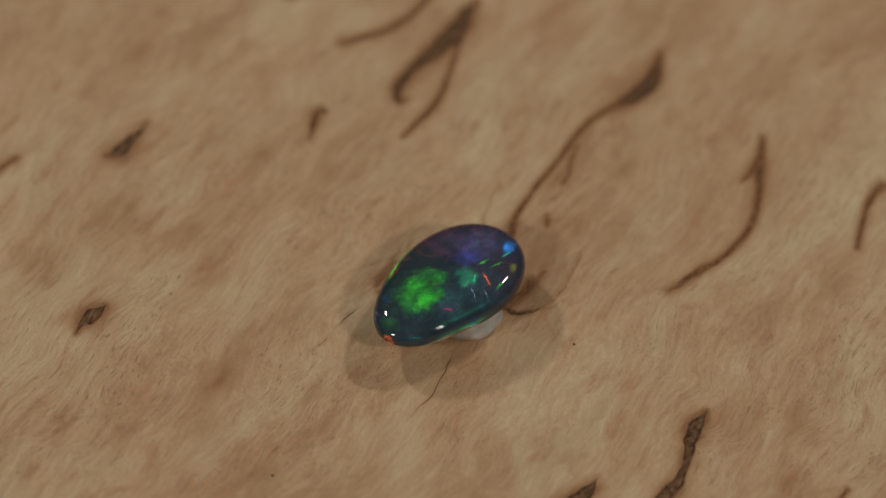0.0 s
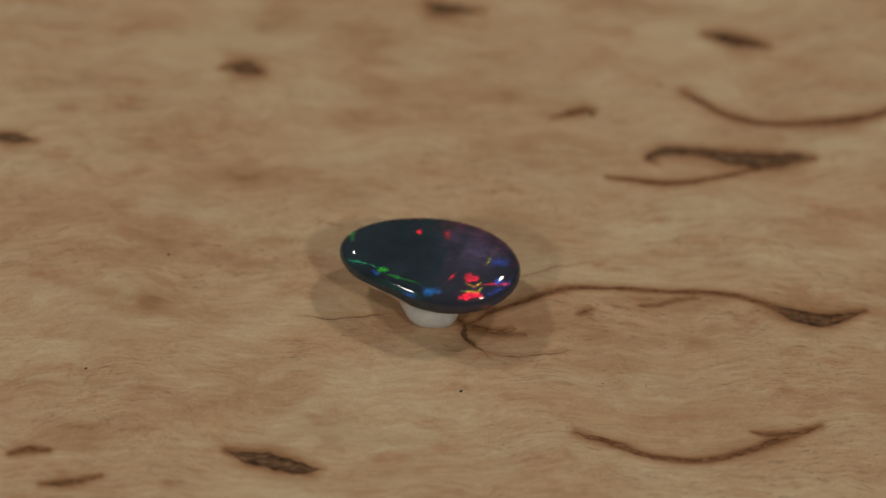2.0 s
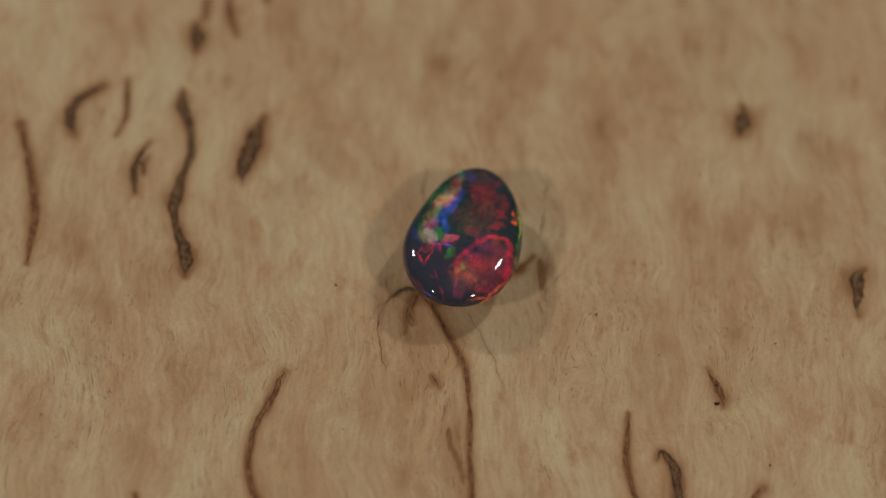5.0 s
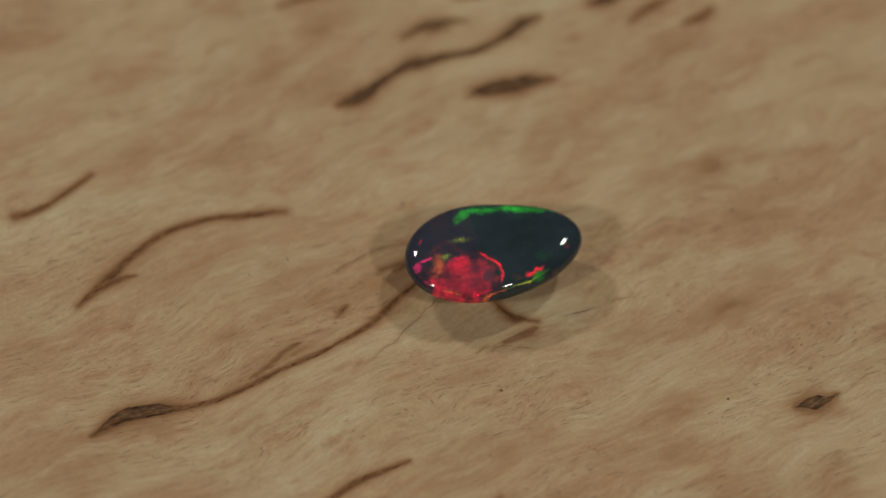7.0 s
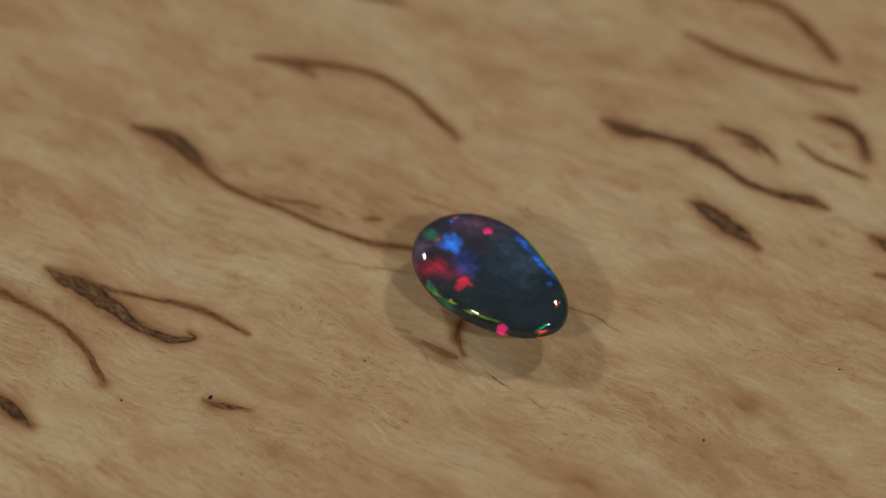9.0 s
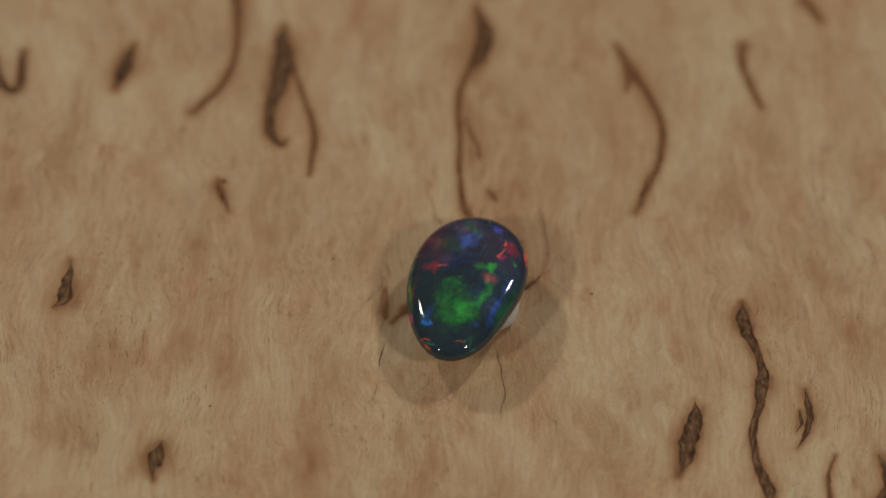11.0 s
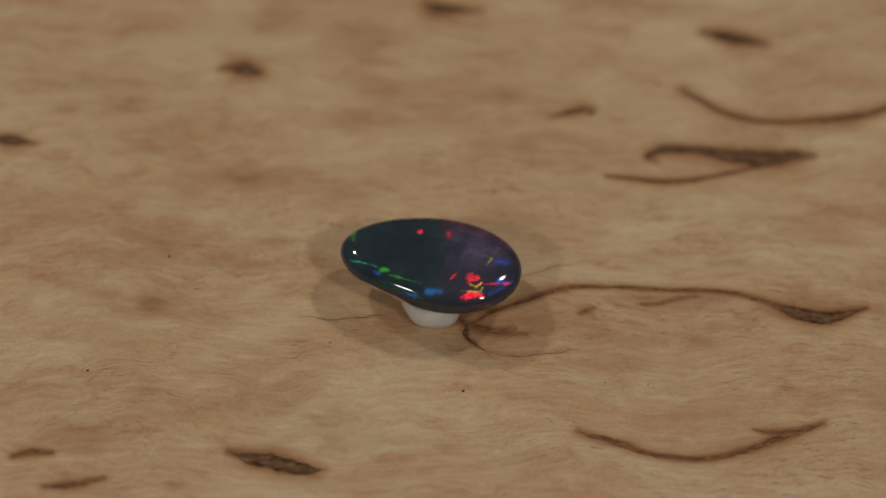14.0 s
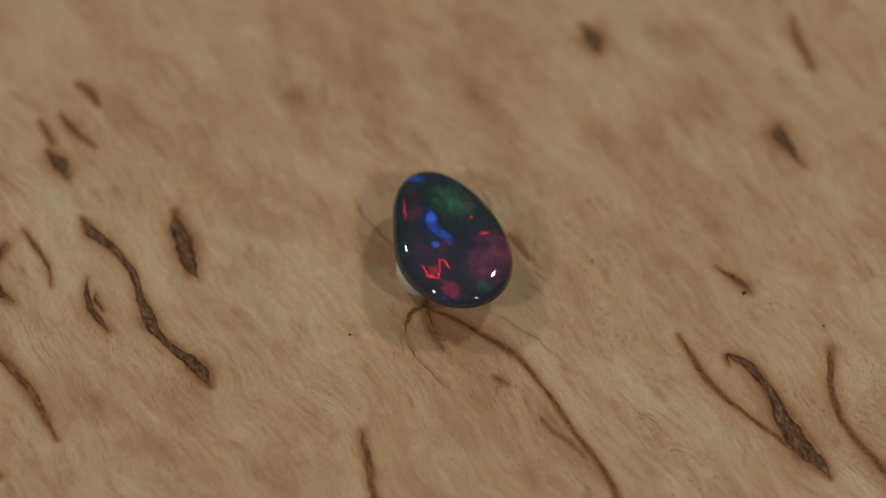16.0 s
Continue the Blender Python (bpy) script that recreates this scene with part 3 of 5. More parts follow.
    o.streak((1.25, 0.003, 0.05), 0.09, (2.92, -2.95), (3.85, -3.20), (4.74, -2.58))
    o.streak((1.25, 0.003, 0.05), 0.09, (2.56, -1.74), (3.30, -1.42))
    o.streak((1.25, 0.003, 0.05), 0.25, (-3.72, 2.30), (-2.81, 2.53), (-2.06, 2.49))
    o.streak((1.0, 0.002, 0.04), 0.16, (-1.84, 2.17), (-1.66, 2.89))
    o.spot(5.45, 0.19, 0.71, 0.55, -101, (0.28, 0.044, 0.004), 0.7)
    o.spot(-5.42, -0.75, 0.68, 0.42, -130, (0.012, 0.068, 0.52), 0.6)
    o.streak((0.011, 0.186, 0.006), 0.19, (-3.87, -2.80), (-2.03, -3.66))
    o.layer(-93, 26, 0.20, 0.020)
    o.spot(3.81, 2.78, 2.30, 1.70, 131, (0.16, 0.02, 0.06), 0.8)
    o.spot(-2.66, 1.27, 1.74, 1.52, -170, (0.02, 0.13, 0.05), 0.8)
    o.spot(4.10, -2.53, 0.61, 0.54, -108, (0.312, 0.001, 0.013), 0.5)
    o.streak((1.625, 0.004, 0.065), 0.08, (3.28, -3.22), (4.29, -3.16), (4.82, -2.48), (4.14, -2.04), (3.12, -1.82), (3.31, -1.40), (4.19, -1.26))
    o.spot(6.03, -1.63, 0.93, 0.50, -137, (0.36, 0.004, 0.075), 0.6)
    o.spot(-1.41, -1.05, 0.86, 0.37, 160, (0.027, 0.153, 1.17), 0.5)
    o.streak((0.021, 0.119, 0.91), 0.25, (-0.61, -1.14), (1.03, -0.46))
    o.spot(1.59, -1.52, 0.38, 0.32, 157, (0.018, 0.102, 0.78), 0.5)
    o.streak((1.125, 0.003, 0.045), 0.07, (-4.17, -2.50), (-2.19, -2.99))
    o.spot(-6.16, -0.85, 0.74, 0.56, -145, (0.01, 0.059, 0.455), 0.6)
    o.spot(-0.67, 2.18, 0.19, 0.13, 145, (1.0, 0.002, 0.04), 0.5)
    o.streak((1.0, 0.002, 0.04), 0.12, (1.19, 2.37), (1.17, 3.01))
    o.spot(0.61, 4.68, 0.38, 0.12, -179, (1.4, 0.22, 0.02), 0.5)
    o.spot(6.38, 1.17, 0.70, 0.44, -89, (0.003, 0.075, 0.037), 0.7)
    o.layer(107, 15, 0.20, 0.020)
    o.spot(3.96, 1.32, 2.29, 1.91, 141, (0.05, 0.06, 0.06), 0.8)
    o.spot(-1.18, -0.15, 2.25, 1.63, 159, (0.03, 0.16, 0.03), 0.8)
    o.streak((0.018, 0.45, 0.225), 0.20, (1.59, -0.80), (0.86, -1.70), (-0.66, -2.17), (-1.82, -1.63))
    o.streak((0.035, 0.62, 0.02), 0.20, (-1.56, -1.72), (-3.31, -0.79))
    o.spot(-3.50, -1.26, 0.92, 0.57, 138, (0.032, 0.558, 0.018), 0.5)
    o.spot(-4.13, 2.52, 0.50, 0.36, 17, (0.035, 0.62, 0.02), 0.5)
    o.streak((0.009, 0.051, 0.39), 0.30, (0.58, -1.10), (-0.98, -1.20))
    o.spot(2.58, -0.96, 0.67, 0.58, 156, (0.018, 0.31, 0.01), 0.6)
    o.spot(-4.92, -0.33, 0.96, 0.76, 152, (0.006, 0.15, 0.075), 0.7)
    o.spot(4.94, -0.33, 0.86, 0.42, 30, (1.125, 0.003, 0.045), 0.4)
    o.streak((1.25, 0.003, 0.05), 0.17, (4.64, -0.82), (3.69, -0.13), (2.70, 0.82))
    o.spot(1.97, 1.51, 1.00, 0.77, 130, (1.5, 0.004, 0.06), 0.3)
    o.spot(6.17, 0.88, 0.80, 0.56, 126, (0.375, 0.001, 0.015), 0.7)
    o.streak((0.875, 0.002, 0.035), 0.07, (6.99, 1.18), (6.49, 2.13))
    o.streak((1.25, 0.003, 0.05), 0.12, (3.60, 4.26), (2.51, 4.02), (1.20, 4.12), (-0.04, 3.82), (-0.90, 3.80))
    o.streak((1.4, 0.22, 0.02), 0.08, (-0.79, 3.90), (-1.90, 3.85), (-2.96, 3.56))
    o.streak((0.9, 1.05, 0.03), 0.07, (0.00, 4.31), (-1.11, 4.25), (-2.77, 3.74), (-3.27, 3.60))
    o.streak((0.032, 0.558, 0.018), 0.07, (2.67, 4.52), (1.27, 4.51))
    o.streak((1.25, 0.003, 0.05), 0.11, (0.87, -3.56), (-1.40, -3.39), (-3.80, -2.41))
    o.streak((1.4, 0.22, 0.02), 0.23, (4.61, -3.94), (3.74, -4.01))
    o.layer(25, 44)
    o.spot(-0.56, 0.09, 2.37, 1.80, 150, (0.03, 0.09, 0.02), 0.8)
    o.spot(1.84, -2.45, 0.98, 0.78, 101, (0.035, 0.62, 0.02), 0.5)
    o.streak((0.039, 0.682, 0.022), 0.25, (0.13, -2.94), (-1.69, -2.36), (-3.75, -1.69))
    o.streak((0.014, 0.35, 0.175), 0.23, (-4.68, -1.43), (-6.06, -1.73))
    o.spot(-0.00, -2.48, 0.36, 0.31, 64, (0.01, 0.21, 0.75), 0.5)
    o.streak((0.025, 0.434, 0.014), 0.22, (2.07, -2.09), (1.72, -0.87))
    o.spot(3.21, -0.74, 0.65, 0.40, 150, (0.018, 0.31, 0.01), 0.5)
    o.spot(2.53, -1.02, 0.30, 0.27, 78, (0.03, 0.17, 1.3), 0.5)
    o.spot(3.71, 2.54, 2.65, 1.62, 151, (0.312, 0.001, 0.013), 0.5)
    o.spot(4.99, 1.16, 1.16, 0.99, 54, (0.4, 0.04, 0.03), 0.6)
    o.streak((0.688, 0.002, 0.028), 0.21, (3.22, 0.93), (3.77, 2.20), (5.27, 2.46))
    o.streak((1.25, 0.003, 0.05), 0.16, (4.93, 0.22), (3.76, 0.09), (2.08, 0.87), (0.66, 2.03), (0.44, 3.39), (0.98, 3.96), (2.39, 3.90), (3.59, 4.12), (4.13, 4.17))
    o.streak((1.4, 0.22, 0.02), 0.07, (6.91, 1.76), (6.08, 3.05), (4.16, 4.20))
    o.spot(-1.68, 3.68, 0.30, 0.21, 172, (1.68, 0.264, 0.024), 0.5)
    o.streak((1.4, 0.22, 0.02), 0.10, (-2.27, 3.47), (-2.92, 3.33))
    o.streak((0.018, 0.31, 0.01), 0.10, (2.25, 4.61), (1.11, 4.45), (-0.66, 4.23))
    o.streak((0.78, 0.91, 0.026), 0.07, (0.00, 4.42), (-1.48, 4.30), (-2.89, 3.83), (-3.42, 3.64))
    o.layer(41, 43)
    o.spot(3.38, 2.89, 2.36, 1.70, 165, (0.625, 0.002, 0.025), 0.4)
    o.streak((0.039, 0.682, 0.022), 0.22, (2.28, -2.84), (1.36, -3.45), (0.19, -3.32), (-1.19, -3.10), (-3.46, -2.54), (-5.28, -2.11))
    o.spot(3.46, 1.74, 1.00, 0.88, 169, (1.125, 0.003, 0.045), 0.5)
    o.spot(5.06, 3.07, 1.14, 0.58, 156, (1.0, 0.002, 0.04), 0.5)
    o.spot(1.52, 3.12, 0.63, 0.45, 63, (0.12, 0.01, 0.02), 0.5)
    o.streak((1.5, 0.004, 0.06), 0.13, (1.59, 1.00), (0.88, 1.85), (0.39, 2.55), (0.41, 3.39), (0.69, 3.96))
    o.streak((1.25, 0.003, 0.05), 0.08, (6.19, 2.10), (5.57, 3.24), (4.58, 3.97), (3.78, 4.35))
    o.spot(5.21, 1.21, 1.07, 0.44, 73, (0.56, 0.088, 0.008), 0.6)
    o.spot(4.54, 0.57, 0.45, 0.36, 67, (0.21, 0.245, 0.007), 0.5)
    o.spot(6.71, 0.71, 0.38, 0.28, 108, (1.44, 0.018, 0.3), 0.5)
    o.streak((1.2, 0.015, 0.25), 0.11, (6.40, 0.42), (5.57, 0.39))
    o.streak((0.24, 0.28, 0.008), 0.17, (3.16, -0.84), (2.25, -0.57))
    o.streak((0.84, 0.132, 0.012), 0.07, (2.43, 4.66), (0.74, 4.57))
    o.streak((0.42, 0.49, 0.014), 0.07, (0.24, 4.48), (-1.77, 4.23), (-3.11, 3.68))
    o.spot(-2.57, 3.84, 0.76, 0.27, -168, (0.012, 0.217, 0.007), 0.6)
    o.streak((1.5, 0.004, 0.06), 0.12, (-1.46, 3.83), (-2.13, 3.72), (-2.47, 3.34), (-2.66, 3.53), (-3.07, 3.38))
    o.streak((0.75, 0.002, 0.03), 0.10, (5.97, -1.38), (5.70, -1.71))
    o.spot(-3.30, 2.29, 0.56, 0.41, 172, (0.005, 0.093, 0.003), 0.8)
    o.layer(161, 16, 0.20, 0.020)
    o.spot(-0.98, 0.42, 3.13, 2.37, -168, (0.03, 0.04, 0.07), 0.8)
    o.spot(3.24, 2.77, 1.72, 1.25, 176, (0.392, 0.062, 0.006), 0.5)
    o.streak((1.375, 0.003, 0.055), 0.16, (6.23, 0.79), (5.27, -0.22), (4.36, -0.72), (3.68, -0.53), (3.03, 0.45), (2.83, 1.42))
    o.spot(2.01, 1.21, 0.80, 0.46, -177, (1.5, 0.004, 0.06), 0.3)
    o.streak((1.44, 0.018, 0.3), 0.10, (6.91, 1.31), (6.57, 2.12), (6.26, 2.55))
    o.spot(6.24, 1.55, 0.58, 0.37, 152, (0.875, 0.002, 0.035), 0.5)
    o.spot(5.58, 2.20, 0.56, 0.26, 167, (1.12, 0.176, 0.016), 0.5)
    o.spot(4.71, 3.72, 0.80, 0.31, 156, (1.1, 0.35, 0.02), 0.5)
    o.streak((0.72, 0.84, 0.024), 0.07, (5.17, 3.54), (4.70, 3.48))
    o.streak((1.68, 0.264, 0.024), 0.12, (1.28, 2.01), (0.68, 2.34), (0.26, 3.00), (0.45, 3.73))
    o.spot(1.49, 2.01, 0.66, 0.26, -179, (0.98, 0.154, 0.014), 0.5)
    o.streak((1.25, 0.003, 0.05), 0.08, (3.38, 4.40), (2.25, 4.41), (0.91, 4.42), (0.00, 4.16))
    o.streak((1.4, 0.22, 0.02), 0.11, (-0.26, 3.94), (-0.50, 3.48), (-0.95, 4.00))
    o.streak((1.4, 0.22, 0.02), 0.11, (-1.86, 3.86), (-2.19, 3.42), (-2.56, 3.60), (-2.91, 3.38), (-3.24, 3.70))
    o.streak((1.1, 0.7, 0.02), 0.07, (-0.13, 4.07), (-2.06, 3.96), (-3.46, 3.50))
    o.streak((1.4, 0.22, 0.02), 0.07, (-3.85, 3.70), (-4.65, 3.38))
    o.spot(4.39, 0.69, 0.32, 0.29, -168, (0.2, 0.35, 0.02), 0.9)
    o.spot(5.32, 0.92, 0.27, 0.21, 168, (0.15, 0.3, 0.02), 0.9)
    o.streak((0.035, 0.62, 0.02), 0.15, (0.55, -3.53), (-1.27, -3.29), (-3.58, -2.82), (-4.95, -2.50))
    o.spot(-6.41, 1.88, 0.38, 0.22, -136, (0.02, 0.42, 1.5), 0.5)
    o.layer(126, 39)
    o.spot(-0.55, -1.33, 2.30, 1.94, 66, (0.03, 0.05, 0.12), 0.8)
    o.spot(3.61, 3.05, 1.72, 1.08, -174, (0.08, 0.16, 0.02), 0.5)
    o.spot(4.29, 1.07, 1.57, 1.14, -152, (0.75, 0.01, 0.06), 0.4)
    o.streak((1.25, 0.003, 0.05), 0.14, (6.23, 1.83), (5.49, 0.98), (4.31, 0.08), (3.02, 0.49), (2.68, 0.99))
    o.spot(4.18, 3.53, 0.67, 0.50, 165, (0.021, 0.372, 0.012), 0.5)
    o.spot(2.81, 2.47, 0.75, 0.27, 104, (0.3, 0.35, 0.01), 0.5)
    o.spot(2.87, 4.26, 1.44, 0.23, -177, (1.4, 0.05, 0.03), 0.3)
    o.spot(1.38, 2.59, 1.40, 0.82, 104, (1.2, 0.06, 0.03), 0.4)
    o.spot(0.79, 2.82, 0.48, 0.23, 105, (0.08, 0.08, 0.02), 0.4)
    o.streak((1.5, 0.07, 0.03), 0.14, (1.53, 0.65), (0.67, 1.68), (0.05, 2.36), (-0.03, 3.18), (0.39, 3.99))
    o.streak((1.4, 0.05, 0.03), 0.09, (4.23, 4.21), (2.89, 4.16), (0.36, 4.07))
    o.streak((0.6, 0.007, 0.125), 0.11, (4.84, -0.28), (4.03, -0.87))
    o.streak((0.98, 0.154, 0.014), 0.07, (6.56, 2.00), (5.67, 3.17), (4.52, 4.03))
    o.streak((1.68, 0.264, 0.024), 0.12, (-1.57, 3.77), (-2.14, 3.83), (-2.72, 3.33), (-3.12, 3.56))
    o.streak((0.6, 0.7, 0.02), 0.07, (-3.75, 3.73), (-4.73, 3.29))
    o.streak((0.026, 0.546, 1.95), 0.09, (-6.51, 1.91), (-6.96, 1.22), (-7.11, 0.81))
    o.streak((0.012, 0.3, 0.15), 0.82, (-1.03, -4.07), (-2.79, -3.57), (-4.10, -3.14))
    o.layer(142, 40)
    o.spot(-1.60, -0.96, 3.15, 2.54, 157, (0.028, 0.045, 0.1), 0.8)
    o.spot(4.98, 1.69, 1.35, 0.67, -148, (0.65, 0.02, 0.14), 0.4)
    o.spot(3.84, 2.84, 2.03, 1.37, 175, (0.95, 0.025, 0.04), 0.3)
    o.spot(2.53, 2.42, 1.45, 0.99, 119, (0.95, 0.03, 0.04), 0.4)
    o.spot(0.80, 2.25, 1.54, 0.64, 124, (1.05, 0.03, 0.04), 0.3)
    o.spot(1.31, 3.78, 1.10, 0.35, -159, (0.8, 0.03, 0.04), 0.4)
    o.spot(0.67, 2.71, 0.48, 0.16, 118, (0.05, 0.02, 0.02), 0.4)
    o.streak((0.5, 0.001, 0.02), 0.07, (4.49, 3.07), (2.99, 2.01))
    o.streak((0.625, 0.002, 0.025), 0.09, (4.16, -1.17), (2.10, -1.70))
    o.spot(5.36, -1.48, 0.36, 0.27, -164, (0.018, 0.102, 0.78), 0.5)
    o.streak((0.014, 0.35, 0.175), 0.08, (2.10, -1.70), (1.80, -2.56))
    o.streak((1.4, 0.22, 0.02), 0.09, (-1.66, 3.85), (-3.17, 3.55))
    o.spot(-3.93, 3.54, 0.34, 0.15, -156, (1.375, 0.003, 0.055), 0.3)
    o.streak((1.2, 0.015, 0.25), 0.07, (-3.84, 3.75), (-4.83, 3.26))
    o.streak((0.5, 0.2, 0.9), 0.07, (-6.43, 1.95), (-6.88, 1.35))
    o.streak((0.03, 0.17, 1.3), 0.16, (0.31, -3.96), (-1.74, -3.23), (-3.60, -2.60), (-4.41, -2.01))
    o.spot(-0.59, 3.77, 0.37, 0.26, -156, (0.24, 0.28, 0.008), 0.5)
    o.spot(5.37, 0.43, 0.91, 0.30, -158, (0.006, 0.15, 0.075), 0.7)
    o.layer(158, 40)
    o.spot(-0.95, -1.86, 3.20, 2.35, 126, (0.03, 0.05, 0.1), 0.8)
    o.spot(4.02, -2.19, 2.10, 0.90, -152, (0.12, 0.045, 0.12), 0.7)
    o.spot(5.71, 2.36, 1.52, 0.68, 139, (0.13, 0.1, 0.17), 0.8)
    o.spot(1.86, 1.21, 1.26, 0.92, 136, (0.01, 0.059, 0.455), 0.7)
    o.spot(4.12, 0.50, 1.00, 0.96, 151, (0.02, 0.26, 1.3), 0.5)
    o.spot(3.33, 3.09, 1.59, 0.78, -154, (0.625, 0.002, 0.025), 0.7)
    o.spot(0.73, 2.82, 0.75, 0.47, 123, (1.125, 0.003, 0.045), 0.4)
    o.spot(6.14, 0.90, 0.68, 0.52, 158, (0.008, 0.2, 0.1), 0.6)
    o.streak((0.7, 0.11, 0.01), 0.12, (5.25, 1.05), (5.08, 0.70))
    o.spot(2.80, -2.57, 0.37, 0.35, 108, (1.32, 0.017, 0.275), 0.3)
    o.streak((0.84, 0.132, 0.012), 0.14, (5.78, -1.40), (5.67, -1.97))
    o.spot(5.68, -1.28, 0.21, 0.19, 135, (0.03, 0.17, 1.3), 0.5)
    o.streak((0.006, 0.15, 0.075), 0.14, (3.35, 4.22), (1.67, 4.68), (0.10, 4.69))
    o.streak((0.72, 0.84, 0.024), 0.07, (0.59, 4.52), (-0.10, 4.41))
    o.streak((0.15, 0.35, 0.02), 0.07, (2.35, 4.60), (0.80, 4.63))
    o.streak((0.2, 0.4, 0.02), 0.07, (-0.84, 4.40), (-2.30, 4.02), (-3.87, 3.38))
    o.spot(-4.27, 3.45, 0.44, 0.15, -150, (1.32, 0.017, 0.275), 0.3)
    o.streak((0.033, 0.187, 1.43), 0.16, (0.69, -3.66), (-0.74, -3.44), (-2.38, -2.99), (-4.07, -2.81))
    o.spot(-4.50, -1.97, 0.35, 0.26, -105, (0.024, 0.136, 1.04), 0.5)
    o.streak((0.018, 0.31, 0.01), 0.43, (-0.91, -4.21), (-3.60, -3.44))
    o.streak((1.4, 0.22, 0.02), 0.07, (-6.29, -0.54), (-6.12, -1.21))
    o.streak((0.032, 0.8, 0.4), 0.07, (-6.46, 1.87), (-6.77, 1.01))
    o.streak((1.4, 0.22, 0.02), 0.07, (-6.51, 1.91), (-7.05, 1.17))
    return o.done()


OPAL = opal_material()


# ---- mesh helpers ----
def part(name, bm, mat, parent=None, label="", smooth=True):
    me = bpy.data.meshes.new(name)
    for f in bm.faces:
        f.smooth = smooth
    bm.to_mesh(me)
    bm.free()
    me.materials.append(mat)
    ob = new(name, me)
    ob.parent = parent
    if label:
        tagged(ob, label)
    return ob


def block(name, size, at, mat, label, category):
    bm = bmesh.new()
    bmesh.ops.create_cube(bm, size=1.0, matrix=Matrix.Translation(at) @ Matrix.Diagonal((*size, 1)))
    return tagged(part(name, bm, mat, smooth=False), label, category, kind="structure")


def value_noise(x, y, cell, seed):
    """Smooth noise, 0 to 1, on arrays of millimetres."""
    rng = np.random.RandomState(seed)
    g = rng.rand(128, 128)
    u, v = x / cell + 500, y / cell + 500
    i, j = np.floor(u).astype(int), np.floor(v).astype(int)
    fu, fv = u - i, v - j
    fu, fv = fu * fu * (3 - 2 * fu), fv * fv * (3 - 2 * fv)
    a, b, c, d = g[i % 128, j % 128], g[(i + 1) % 128, j % 128], g[i % 128, (j + 1) % 128], g[(i + 1) % 128, (j + 1) % 128]
    return (a * (1 - fu) + b * fu) * (1 - fv) + (c * (1 - fu) + d * fu) * fv


CG, SG = math.cos(radians(GRAIN)), math.sin(radians(GRAIN))


# low rises and hollows left by the sanding: x, y, height, radius in mm
SWELLS = ((4.5, 6, 0.65, 6), (-4, 27, -0.9, 8), (13.5, 23.5, -0.8, 6.5), (-30, -5, 0.7, 6), (-9, 7.5, 0.3, 4))


def surface(x, y):
    """Height of the slab's top in mm: nearly level, softly rippled along the grain."""
    u, v = x * CG + y * SG, -x * SG + y * CG
    ripple = 0.16 * (value_noise(u * 0.5, v, 5.0, 3) - 0.5) + 0.05 * (value_noise(u * 0.35, v, 1.1, 4) - 0.5)
    swell = sum(h * np.exp(-((x - a) ** 2 + (y - b) ** 2) / r ** 2) for a, b, h, r in SWELLS)
    return 0.0008 * x - 0.0050 * y + ripple + swell


def spline(knots, step=0.16):
    """A smooth line through (x, y, width) knots, in mm."""
    p = np.array(knots, float)
    p = np.vstack([2 * p[0] - p[1], p, 2 * p[-1] - p[-2]])
    out = []
    for i in range(1, len(p) - 2):
        n = max(2, int(np.hypot(*(p[i + 1] - p[i])[:2]) / step))
        s = np.linspace(0, 1, n, endpoint=False)[:, None]
        out.append(0.5 * (2 * p[i] + (p[i + 1] - p[i - 1]) * s + (2 * p[i - 1] - 5 * p[i] + 4 * p[i + 1] - p[i + 2]) * s ** 2
                          + (3 * p[i] - p[i - 1] - 3 * p[i + 1] + p[i + 2]) * s ** 3))
    out.append(p[-2:-1])
    q = np.vstack(out)
    q[:, 2] = np.clip(q[:, 2], 0.05, None)
    return q


# ---- the figure of the wood: (x, y, width) in mm on the slab ----
FIGURE = []   # (name, line, halo strength, material, label)


def vein(*knots, halo=0.8, mat=None, name="dark_vein", wide=1.0):
    q = spline(knots)
    q[:, 2] *= wide
    FIGURE.append((name, q, halo, mat or VEIN))


def pocket(*knots, halo=0.75, wide=1.22):
    vein(*knots, halo=halo, mat=BARK, name="bark_pocket", wide=wide)


def crack(*knots, wide=0.5):
    vein(*knots, halo=0.22, mat=CRACK, name="drying_crack", wide=wide)
    q = FIGURE[-1][1]
    run = np.arange(len(q)) * 0.16
    for k in (0, 1):
        q[:, k] += 0.22 * (value_noise(run, run * 0 + 3 * k, 0.6, 60 + k) - 0.5) + 0.10 * (value_noise(run, run * 0 + 7, 0.2, 62 + k) - 0.5)


def wash(*knots, halo=0.7):
    vein(*knots, halo=halo, name="")


